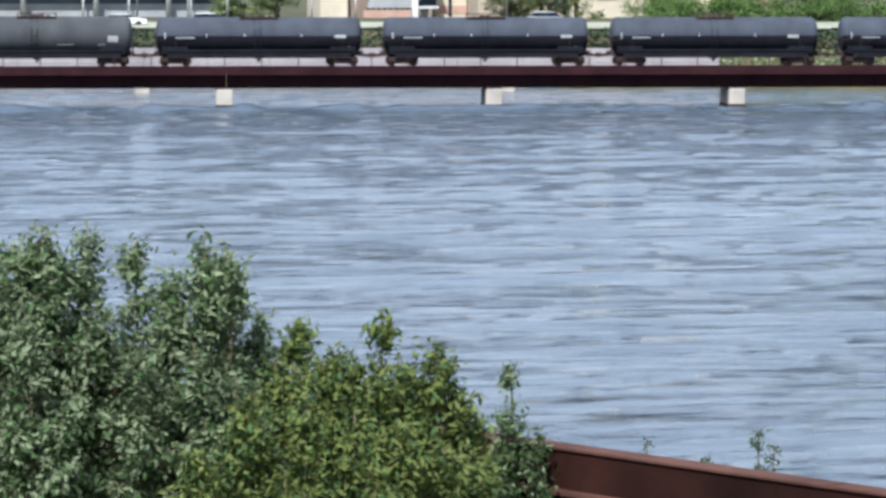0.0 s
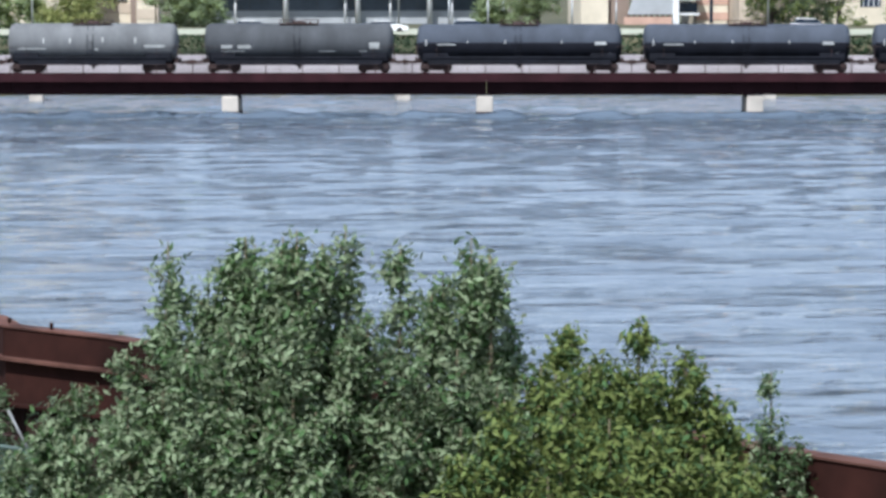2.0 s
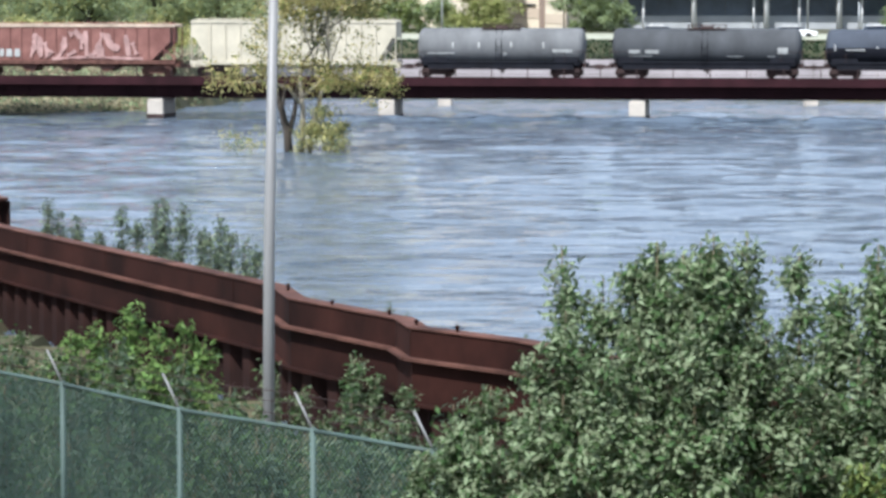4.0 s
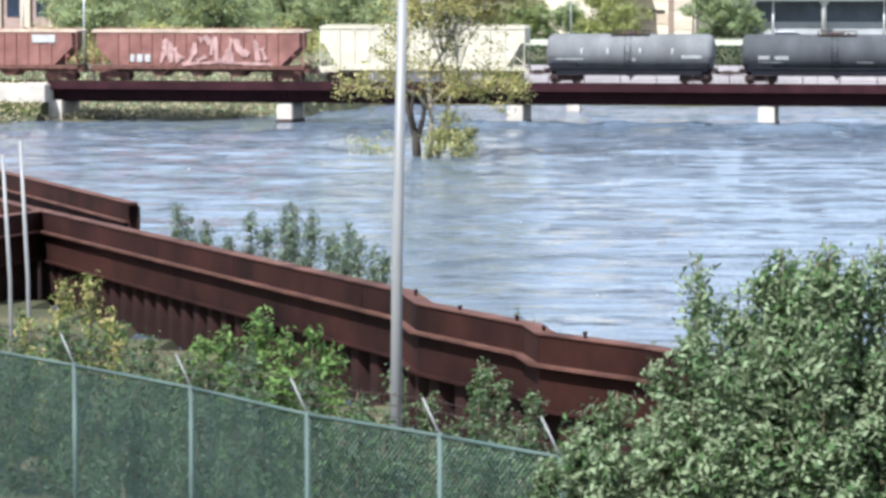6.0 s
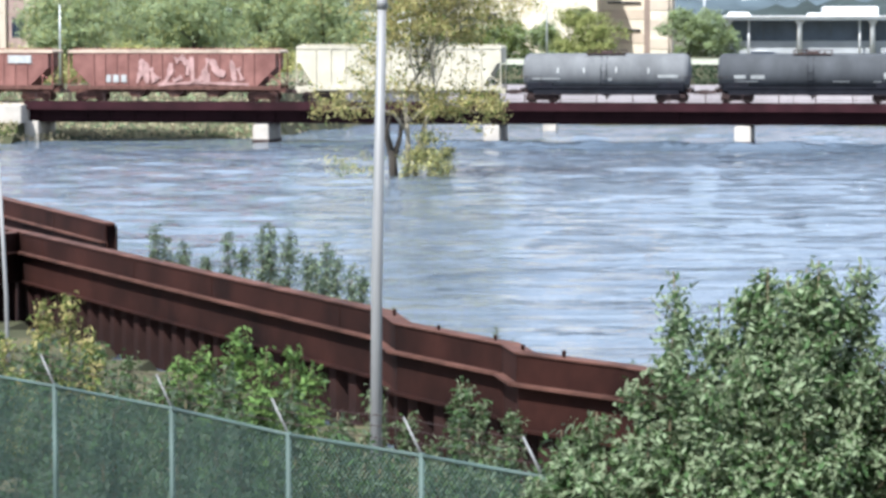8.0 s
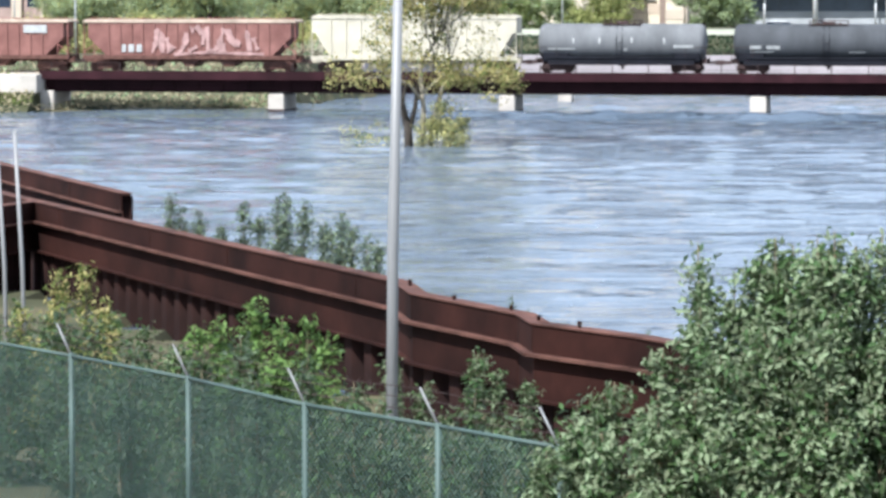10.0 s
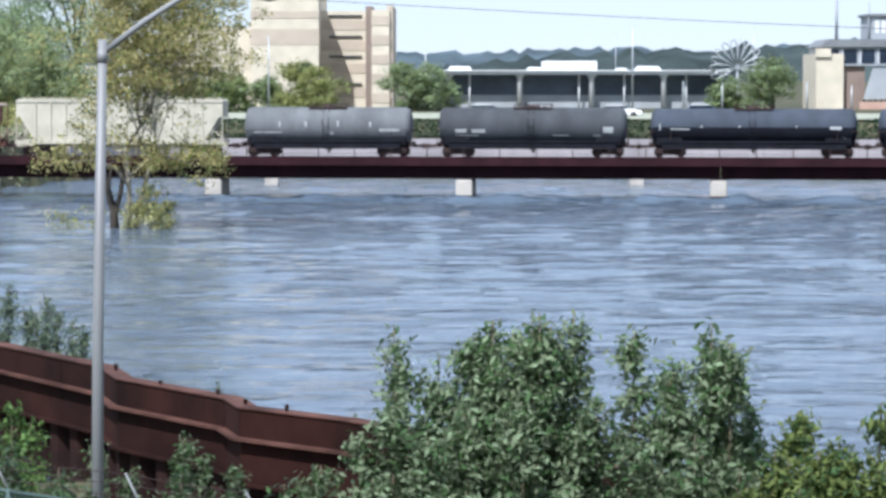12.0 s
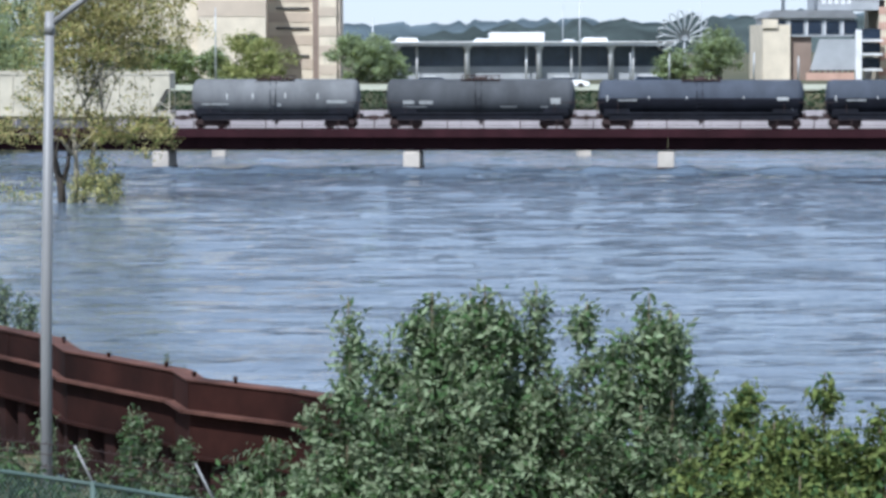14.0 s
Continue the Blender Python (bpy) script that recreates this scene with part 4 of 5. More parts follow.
def parked_car(x, y, paint, label, heading=0.0, tall=1.5):
    c = thing("parked_car", label, "car", pose(x, y - 10.5, 5.55, 0, 0, heading), "cars parked on the promenade")
    h = tall / 1.5
    bm = bmesh.new()
    prism(bm, [(-2.2, 0.3), (2.2, 0.3), (2.25, 0.75), (1.3, 0.95), (-1.9, 0.98), (-2.25, 0.8)], -0.88, 0.88)
    part("body", bevelled(bm, 0.05), paint, c)
    bm = bmesh.new()
    prism(bm, [(-1.85, 0.97), (1.25, 0.97), (0.5, 1.42 * h), (-1.4, 1.45 * h)], -0.76, 0.76)
    part("glasshouse", bevelled(bm, 0.04), M_GLASS, c)
    bm = bmesh.new()
    prism(bm, [(-1.45, 1.44 * h), (0.52, 1.42 * h), (0.4, 1.5 * h), (-1.3, 1.53 * h)], -0.78, 0.78)
    part("roof", bm, paint, c)
    for a in (-1.35, 1.35):
        for s in (-0.82, 0.82):
            part("wheel", tube(bmesh.new(), ((a, s - 0.1, 0.32), (a, s + 0.1, 0.32)), (0.32, 0.32), 14), M_TYRE, c)


for x, y, p, l, t in ((3.6, 336, M_CAR_WHITE, "white estate car parked by the river", 1.35), (17.2, 335, M_CAR_WHITE, "white car parked by the river", 1.3), (25.9, 335, M_CAR_WHITE, "white car parked by the river", 1.4), (61.5, 337, M_CAR_WHITE, "white car parked by the river", 1.5)):
    parked_car(x, y, p, l, 0, t)


def starburst():
    s = thing("starburst_sculpture", "pale starburst of open petal loops on a post", "sculpture", pose(32.6, 362, 5.9))
    part("post", tube(bmesh.new(), ((0, 0.1, 0), (0, 0.1, 5.0)), (0.16, 0.11), 10), M_GREYW, s)
    part("hub", tube(bmesh.new(), ((0, -0.15, 5.0), (0, 0.2, 5.0)), (0.32, 0.32), 14), M_GALV, s)
    bm = bmesh.new()
    for c in (-1, 1):
        tube(bm, ((0.05 * c, 0, 0.3), (0.2 * c, 0, 1.2), (0.36 * c, 0, 2.3), (0.26 * c, 0, 3.0), (0, 0, 3.2)), (0.07, 0.075, 0.085, 0.09, 0.09), 7)
    me = done(bm, "petal", M_GALV)
    for k in range(12):
        o = part("petal", me, None, s)
        o.matrix_basis = pose(0, 0, 5.0, 0, -112 + k * 20.4, 0)


starburst()


def street_pole(x, y, high, base=5.9, r=0.09, mat=None, arm=0.0, label="slender grey street lamp post on the far bank"):
    p = thing("lamp_post", label, "lamp post", pose(x, y, base))
    part("pole", tube(bmesh.new(), ((0, 0, 0), (0, 0, high * 0.5), (0, 0, high)), (r * 1.3, r, r * 0.7), 8), mat or M_GALV, p)
    if arm:
        part("arm", tube(bmesh.new(), ((0, 0, high - 0.1), (arm * 0.5, 0, high + 0.1), (arm, 0, high + 0.12)), (r * 0.6, r * 0.5, r * 0.4), 6), mat or M_GALV, p)
        part("lamp_head", bevelled(box(bmesh.new(), arm - 0.1, arm + 0.5, -0.12, 0.12, high + 0.05, high + 0.2), 0.03), mat or M_GALV, p)


for x, y, h in ((19.65, 345, 9.9), (-19.4, 335, 8.2), (-3.0, 358, 7.4), (60.3, 345, 9.0), (98.2, 345, 9.0), (-64.2, 300, 8.0), (-79.5, 340, 9.0), (24.8, 340, 3.4), (29.0, 340, 3.3), (38.2, 341, 3.4), (43.0, 341, 3.0)):
    street_pole(x, y, h, 3.6 if x < -60 else 5.9)
for x, y, h in ((31.0, 600, 12.2), (57.2, 600, 13.2)):
    street_pole(x, y, h, 6.2, 0.11, M_GALV, label="tall thin mast beyond the buildings")


def right_buildings():
    """The pale, partly glazed building group at the end of the hall."""
    b = thing("cream_office", "cream office building with a grey gambrel roof", "building", pose(0, 370, 5.9))
    part("block", box(bmesh.new(), 42.5, 45.7, 0, 14, 0, 6.6), M_CREAM, b)
    part("step", box(bmesh.new(), 42.4, 44.2, -0.3, 0, 6.2, 7.2), M_CREAM, b)
    part("recess", box(bmesh.new(), 45.6, 48.3, 1.0, 14, 0, 6.0), M_TAN_DARK, b)
    part("upper_floor", box(bmesh.new(), 43.2, 53.2, 0.5, 14, 5.2, 7.4), M_GREYW, b)
    for x in (43.6, 45.7, 47.8, 49.9, 52.0):
        w = part("window", box(bmesh.new(), x, x + 1.6, 0.42, 0.6, 5.5, 7.1), M_GLASS, b)
        part("frame", box(bmesh.new(), x - 0.12, x, 0.4, 0.55, 5.4, 7.2), M_WHITE, w)
    part("roof", prism(bmesh.new(), [(42.8, 7.4), (53.6, 7.4), (52.8, 8.3), (44.0, 8.3)], 0, 14), M_SLATE, b)
    part("storey", box(bmesh.new(), 49.2, 57, 2.0, 12, 8.3, 11.0), M_GREYW, b)
    for k in range(5):
        part("window", box(bmesh.new(), 49.6 + k * 0.75, 50.1 + k * 0.75, 1.94, 2.1, 9.0, 10.6), M_WHITE, b)
    part("top_roof", box(bmesh.new(), 48.9, 57.4, 1.6, 12.4, 11.0, 11.3), M_SLATE, b)
    part("slanted_screen", prism(bmesh.new(), [(47.9, 1.3), (53.2, 1.3), (53.2, 4.9), (49.0, 4.9)], -1.0, -0.7), M_GREYW, b)
    for k in range(8):
        part("baluster", box(bmesh.new(), 47.9 + k * 0.68, 48.1 + k * 0.68, -1.1, -0.6, 0.7, 1.3), M_STEEL, b)
    part("column", box(bmesh.new(), 53.2, 53.9, -1.3, -0.6, 0, 6.0), M_WHITE, b)
    for z in (1.2, 3.0, 4.6):
        part("balcony", box(bmesh.new(), 53.9, 56.4, -1.0, 0.4, z, z + 0.25), M_WHITE, b)
        part("window", box(bmesh.new(), 53.95, 56.3, 0.3, 0.5, z + 0.3, z + 1.5), M_GLASS, b)
    part("antenna", tube(bmesh.new(), ((45.2, 3, 8.2), (45.2, 3, 13.5)), (0.22, 0.16), 8), M_GREYW, b)
    part("antenna", tube(bmesh.new(), ((49.0, 3, 8.2), (49.0, 3, 12.6)), (0.14, 0.1), 8), M_GREYW, b)
    part("pink_wall", box(bmesh.new(), 47.4, 53.0, -1.6, -1.2, 0, 1.0), M_PINK, b)
    b = thing("banded_building", "pale building with pink brick bands", "building", pose(0, 372, 5.9))
    part("block", box(bmesh.new(), 56.4, 60.2, 0, 12, 0, 9.5), M_CREAM, b)
    for k in range(5):
        part("brick_band", box(bmesh.new(), 56.36, 60.24, -0.06, 0, 0.6 + k * 1.8, 1.5 + k * 1.8), M_PINK, b)
    part("window_strip", box(bmesh.new(), 58.0, 58.4, -0.1, 0.1, 0.3, 9), M_GLASS, b)
    b = thing("pale_warehouse", "cream warehouse behind trees on the far bank", "building", pose(0, 362, 5.7))
    part("block", box(bmesh.new(), 70.2, 92.0, 0, 18, 0, 8.6), M_CREAM, b)
    part("end_wall", box(bmesh.new(), 60.4, 70.2, 3, 16, 0, 7.4), M_TAN, b)
    w = part("window", box(bmesh.new(), 74.0, 76.4, -0.06, 0.2, 2.4, 4.0), M_GLASS, b)
    for k in range(4):
        part("bar", box(bmesh.new(), 74.3 + k * 0.6, 74.4 + k * 0.6, -0.1, -0.05, 2.4, 4.0), M_WHITE, w)
    part("pink_wing", box(bmesh.new(), 92.0, 97.0, 0, 16, 0, 7.6), M_PINK, b)
    b = thing("brick_mill", "brown brick building with tall pilasters", "building", pose(0, 348, 4.0))
    part("block", box(bmesh.new(), -92, -74.6, 0, 14, 0, 16), M_BRICK, b)
    for k in range(6):
        part("pilaster", box(bmesh.new(), -91.5 + k * 3.3, -90.4 + k * 3.3, -0.5, 0, 0, 15.5), M_TAN, b)
        if k < 5:
            for z in (4.2, 8.4, 12.0):
                part("window", box(bmesh.new(), -89.8 + k * 3.3, -88.4 + k * 3.3, -0.06, 0.3, z, z + 2.2), M_GLASS, b)
    # blank end wall glimpsed through the woods
    b = thing("white_shed", "small white shed glimpsed between trees", "building", pose(-39.5, 352, 5.2))
    part("wall", box(bmesh.new(), -3, 5.5, 0, 8, 0, 6.2), M_WHITE, b)
    part("roof", prism(bmesh.new(), [(-3.3, 6.2), (5.8, 6.2), (1.2, 7.6)], -0.3, 8.3), M_SLATE, b)


right_buildings()


def hills():
    xs = np.linspace(-1500, 1500, 400)
    for d, amp, base, ph in ((2300, 5.0, 22, 0.0), (2900, 7.0, 32, 2.0)):
        top = base + amp * (np.sin(xs / 85 + ph) * 0.5 + np.sin(xs / 37 + ph * 2) * 0.35 + np.sin(xs / 211 + ph) * 0.6) + RNG.normal(0, 1.7, len(xs)) + np.clip(xs * 0.055 - 4, -10, 13)
        bm = bmesh.new()
        f = [bm.verts.new((x, d, -5)) for x in xs]
        m = [bm.verts.new((x, d + 30, z * 0.75)) for x, z in zip(xs, top)]
        t = [bm.verts.new((x, d + 90, z)) for x, z in zip(xs, top)]
        e = [bm.verts.new((x, d + 300, -5)) for x in xs]
        for a, c in ((f, m), (m, t), (t, e)):
            for i in range(len(xs) - 1):
                bm.faces.new((a[i], a[i + 1], c[i + 1], c[i])).smooth = True
        solid("backdrop", bm, M_HILL_NEAR if d < 2500 else M_HILL, "distant wooded ridge tinted blue green for haze", "hills", kind="structure")


hills()


def cable():
    bm = bmesh.new()
    p = [Vector((-70 + 230 * t, 340, 21.5 - 9.0 * t - 2.0 * math.sin(math.pi * t))) for t in np.linspace(0, 1, 40)]
    tube(bm, p, [0.035] * 40, 5)
    solid("power_cable", bm, M_STEEL, "thin dark overhead cable across the river", "cable")


cable()


def flooded_tree():
    """The sparse yellowing tree that stands in the water, with clumps of shoots at its foot."""
    t = thing("flooded_tree", "sparse yellowing tree standing in the flood water", "tree", pose(-20.7, 199.6, 0))
    rng = random.Random(5)
    tips = []

    def limb(bm, p, d, length, r, depth, last, fork):
        q = p + d * length
        m = p.lerp(q, 0.5) + Vector((rng.uniform(-1, 1), rng.uniform(-1, 1), rng.uniform(-0.2, 0.5))) * length * 0.1
        tube(bm, (p, m, q), (r, r * 0.8, r * 0.6), 7 if depth < 2 else 5)
        if depth >= 2:
            tips.extend((m, q))
        if depth < last:
            for _ in range(fork):
                nd = (d + Vector((rng.uniform(-0.85, 0.85), rng.uniform(-0.8, 0.8), rng.uniform(-0.25, 0.45)))).normalized()
                limb(bm, q if rng.random() < 0.65 else m, nd, length * rng.uniform(0.5, 0.78), r * 0.56, depth + 1, last, fork)
    bm = bmesh.new()
    limb(bm, Vector((0.2, 0, -1)), Vector((-0.02, 0.02, 1)).normalized(), 6.2, 0.2, 0, 4, 3)
    limb(bm, Vector((0.6, 0.2, -1)), Vector((0.2, 0.05, 1)).normalized(), 5.4, 0.17, 0, 4, 3)
    tube(bm, ((0.1, 0, 3.0), (-0.5, -0.2, 3.9), (-1.8, -0.4, 4.5), (-3.3, -0.5, 4.3)), (0.13, 0.11, 0.08, 0.04), 6)
    tube(bm, ((0.3, 0, 3.4), (1.6, -0.3, 4.5), (3.2, -0.5, 4.6), (4.8, -0.6, 4.0)), (0.12, 0.1, 0.07, 0.03), 6)
    # pale bark: sunlight on the stems is put into their colour
    part("trunk", bm, M_BARK_PALE, t, "sunlit pale grey trunk")
    bm = bmesh.new()
    tube(bm, ((-0.55, 0.1, -1), (-0.7, 0.1, 1.2), (-1.2, 0.2, 3.0), (-1.5, 0.3, 4.6), (-1.3, 0.4, 6.2)), (0.32, 0.26, 0.18, 0.12, 0.05), 9)
    tube(bm, ((-0.65, 0.1, 0.9), (-0.25, 0.3, 2.4), (-0.1, 0.4, 3.8), (0.2, 0.5, 5.2)), (0.2, 0.15, 0.1, 0.04), 8)
    tube(bm, ((-0.7, 0.1, 1.5), (-0.95, -0.3, 2.8), (-0.7, -0.5, 4.4)), (0.16, 0.12, 0.06), 7)
    # dark bark: shade on the lower trunk is put into its colour
    part("trunk", bm, M_BARK, t, "dark trunk with shade in its bark")

    def sprays(count, at, few, many, wide):
        """Hanging clusters of leaves round places drawn by at()."""
        out = []
        for _ in range(count):
            c = Vector(at())
            k = rng.randint(few, many)
            slant = rng.uniform(-0.5, 0.5)
            for _ in range(k):
                dx = rng.gauss(0, wide)
                out.append((c.x + dx, c.y + rng.gauss(0, wide), c.z + slant * dx + rng.gauss(0, wide * 0.7)))
        return out

    def crown(places, size, mats, odds, label):
        p = np.array(places)
        part("crown", leaf_mesh("crown", p, size, mats, 0.4, RNG.choice(len(mats), len(p), p=odds)), None, t, label)

    # full upper crown
    top = sprays(620, lambda: (rng.gauss(1.9, 2.5), rng.gauss(0, 1.9), 9.0 + 8.4 * rng.random()), 30, 70, 0.38)
    top += sprays(70, lambda: (rng.uniform(-2.6, 4.6), rng.gauss(0, 1.5), rng.uniform(8.4, 10.2)), 16, 40, 0.3)
    crown(top, 0.2, [M_LEAF_YELLOW, M_LEAF_OLIVE, M_LEAF_STRAW], (0.55, 0.2, 0.25), "yellow olive upper crown")
    # thin middle, seen through
    mid = [tuple(q + Vector((rng.gauss(0, 0.3), rng.gauss(0, 0.3), rng.gauss(0, 0.25)))) for q in tips if q.z < 9.5 for _ in range(6)]
    mid += sprays(80, lambda: (rng.uniform(-3.6, 4.8), rng.gauss(0, 1.6), rng.uniform(5.4, 8.8)), 8, 26, 0.24)
    mid += sprays(26, lambda: (rng.uniform(-2.6, -1.2), rng.gauss(0, 1.0), rng.uniform(5.2, 8.2)), 14, 36, 0.26)
    crown(mid, 0.19, [M_LEAF_OLIVE, M_LEAF_YELLOW, M_LEAF_GREY], (0.25, 0.6, 0.15), "thin see-through middle crown")
    # low boughs that hang out over the water
    low = sprays(75, lambda: (rng.uniform(1.6, 6.3), rng.gauss(-0.3, 1.0), rng.gauss(4.5, 0.55)), 16, 48, 0.3)
    low += sprays(45, lambda: (rng.uniform(-5.6, -1.2), rng.gauss(-0.3, 1.0), rng.gauss(4.6, 0.5)), 12, 36, 0.3)
    low += sprays(30, lambda: (rng.uniform(-0.8, 2.0), rng.gauss(-0.3, 0.8), rng.gauss(4.9, 0.7)), 12, 30, 0.3)
    crown(low, 0.2, [M_LEAF_YELLOW, M_LEAF_OLIVE, M_LEAF_STRAW], (0.6, 0.25, 0.15), "yellow olive hanging boughs")
    foot = sprays(90, lambda: (rng.uniform(0.1, 3.0), rng.gauss(-0.2, 0.6), rng.uniform(0.1, 1.7)), 20, 40, 0.24)
    foot += sprays(24, lambda: (rng.gauss(1.5, 0.5), rng.gauss(-0.2, 0.4), rng.uniform(1.4, 2.8)), 14, 30, 0.22)
    tagged(part("foot_growth", leaf_mesh("foot_growth", np.array(foot), 0.17, [M_LEAF_LIME, M_LEAF_STRAW, M_LEAF_GREY], 0.4, RNG.choice(3, len(foot), p=(0.35, 0.4, 0.25))), None, t, "pale yellow green shoots at the waterline"), kind="stuff")
    foot = sprays(34, lambda: (rng.uniform(-4.9, -1.3), rng.gauss(0, 0.5), rng.uniform(0.1, 1.6) * rng.uniform(0.4, 1)), 6, 20, 0.2)
    tagged(part("foot_growth", leaf_mesh("foot_growth", np.array(foot), 0.17, [M_LEAF_OLIVE, M_LEAF_STRAW], 0.4, RNG.choice(2, len(foot))), None, t, "sparse grey green shoots at the waterline"), kind="stuff")


flooded_tree()

# ---- near bank ----
TOP = 3.0


def flood_wall(line, label, bottom=-0.6, waler=True):
    """Rusted steel flood wall: capping channel over a waler plate over corrugated sheet piles."""
    w = thing("flood_wall", label, "wall")
    for (xa, ya), (xb, yb) in zip(line, line[1:]):
        L = math.hypot(xb - xa, yb - ya)
        m = Matrix.Translation((xa, ya, 0)) @ Matrix.Rotation(math.atan2(yb - ya, xb - xa), 4, "Z")
        # local: x along the run, -y or +y to the dry side; the dry side is where the camera stands
        s = 1.0
        probe = m @ Vector((L / 2, 1, 0))
        if side_of_wall(np.array(probe.x), np.array(probe.y)) > 0:
            s = -1.0

        def plate(bm, y0, y1, z0, z1, a=0.0, b=0.0):
            box(bm, a - 0.02, L + b + 0.02, min(y0 * s, y1 * s), max(y0 * s, y1 * s), z0, z1)
        bm = bmesh.new()
        plate(bm, 0.10, 0.16, 2.42, TOP)
        plate(bm, -0.2, 0.1, TOP - 0.08, TOP - 0.01)
        k = 5.2
        while k < L - 0.5:
            box(bm, k, k + 0.03, min(0.16 * s, 0.175 * s), max(0.16 * s, 0.175 * s), 2.45, TOP - 0.02)
            k += 9.4
        bm.transform(m)
        part("capping_plate", bm, M_RUST, w)
        bm = bmesh.new()
        plate(bm, -0.22, 0.2, TOP - 0.008, TOP + 0.025)
        plate(bm, 0.08, 0.34, 2.36, 2.42)
        bm.transform(m)
        part("flange", bm, M_RUST_LIP, w, "rust brown flange with light in its colour")
        bm = bmesh.new()
        plate(bm, 0.05, 0.12, 1.5, 2.36)
        plate(bm, 0.05, 0.26, 1.44, 1.5)
        bm.transform(m)
        part("waler_plate", bm, M_RUST, w)
        n = max(1, int(L / 1.1))
        pile = bmesh.new()
        p = L / n
        prof = [(0, -0.25), (p * 0.18, -0.25), (p * 0.32, 0.05), (p * 0.68, 0.05), (p * 0.82, -0.25), (p, -0.25)]
        lo = [pile.verts.new((x, y * s, bottom)) for x, y in prof]
        hi = [pile.verts.new((x, y * s, TOP - 0.1)) for x, y in prof]
        lo2 = [pile.verts.new((x, (y - 0.03) * s, bottom)) for x, y in prof]
        hi2 = [pile.verts.new((x, (y - 0.03) * s, TOP - 0.1)) for x, y in prof]
        for i in range(5):
            pile.faces.new((lo[i], lo[i + 1], hi[i + 1], hi[i]))
            pile.faces.new((lo2[i], lo2[i + 1], hi2[i + 1], hi2[i]))
            pile.faces.new((hi[i], hi[i + 1], hi2[i + 1], hi2[i]))
        me = done(pile, "sheet_pile", M_RUST_DARK)
        for k in range(n):
            o = part("sheet_pile", me, None, w)
            o.matrix_basis = m @ Matrix.Translation((p * k, 0, 0))
    return w


flood_wall(WALL[:-1], "rusted steel sheet pile flood wall with a capping channel")
flood_wall([(-22.7, 99.3), (-24.6, 91.5), (-27.0, 82.0)], "rusted return of the flood wall running towards the street")
flood_wall([(-38.0, 139.0), (-30.0, 123.5), (-20.6, 103.6)], "rusted steel wing wall behind the flood wall")


def studs():
    """Short rusty bolts left standing on the capping."""
    for x, y, h in ((-7.6, 71.0, 0.16), (-6.3, 67.8, 0.1), (-4.9, 65.6, 0.12), (-4.2, 63.6, 0.12), (-3.3, 62.3, 0.14)):
        bm = bmesh.new()
        tube(bm, ((0, 0, 0), (0, 0, h)), (0.035, 0.035), 8)
        tube(bm, ((0, 0, h * 0.6), (0, 0, h * 0.8)), (0.06, 0.06), 6)
        solid("rusty_bolt", bm, M_RUST, "short rusty bolt standing on the flood wall", "bolt", pose(x, y, TOP + 0.02), "wall bolts")


studs()

FENCE = [(-13.8, 44.0), (-12.0, 41.9), (-10.1, 39.8), (-8.24, 37.81), (-6.42, 35.71), (-4.76, 33.51), (-3.17, 31.97), (-1.85, 30.55)]


def fence():
    """Chain link fence with slanted barbed wire arms."""
    top, base = 5.2, 2.55
    f = thing("chain_link_fence", "green chain link fence with slanted barbed wire arms", "fence")
    arms = []
    for x, y in FENCE:
        p = part("post", tube(bmesh.new(), ((x, y, base - 0.3), (x, y, top + 0.03)), (0.034, 0.034), 10), M_POST, f)
        tip = Vector((x - 0.2, y + 0.12, top + 0.38))
        part("barb_arm", tube(bmesh.new(), ((x, y, top), tip), (0.014, 0.012), 6), M_POLE, p, "galvanised slanted arm")
        arms.append((Vector((x, y, top)), tip))
    for k in (0.35, 0.68, 0.97):
        bm = bmesh.new()
        for (a0, a1), (b0, b1) in zip(arms, arms[1:]):
            a, b = a0.lerp(a1, k), b0.lerp(b1, k)
            mid = a.lerp(b, 0.5) - Vector((0, 0, 0.025))
            tube(bm, (a, mid, b), (0.0045,) * 3, 4)
            for j in range(12):
                c = a.lerp(b, (j + 0.5) / 12)
                bar(bm, c - Vector((0.015, 0, 0.02)), c + Vector((0.015, 0, 0.02)), 0.003, 3)
        part("barbed_wire", bm, M_STEEL, f)
    for (xa, ya), (xb, yb) in zip(FENCE, FENCE[1:]):
        part("top_rail", tube(bmesh.new(), ((xa, ya, top), (xb, yb, top)), (0.022, 0.022), 8), M_POST, f)
        # woven wire: two families of slanting wires
        L = math.hypot(xb - xa, yb - ya)
        d = Vector(((xb - xa) / L, (yb - ya) / L, 0))
        H = top - base
        verts, faces = [], []
        step, w = 0.075, 0.0042
        for s in (1, -1):
            for c in np.arange(-H, L, step):
                a0, a1 = max(0, c), min(L, c + H)
                if a1 - a0 < 0.02:
                    continue
                z0, z1 = (a0 - c), (a1 - c)
                if s < 0:
                    z0, z1 = H - z0, H - z1
                p = Vector((xa, ya, base + z0)) + d * a0
                q = Vector((xa, ya, base + z1)) + d * a1
                off = Vector((d.y, -d.x, 0)) * w * (1 if s > 0 else -1)
                n = Vector((0, 0, 1)) * w * 1.2
                i = len(verts)
                verts += [p + n, p - n, p + off * 2, q + n, q - n, q + off * 2]
                faces += [(i, i + 1, i + 4, i + 3), (i + 1, i + 2, i + 5, i + 4), (i + 2, i, i + 3, i + 5)]
        me = bpy.data.meshes.new("mesh_panel")
        me.from_pydata([tuple(v) for v in verts], [], faces)
        me.materials.append(M_FENCE)
        part("mesh_panel", me, None, f)


fence()


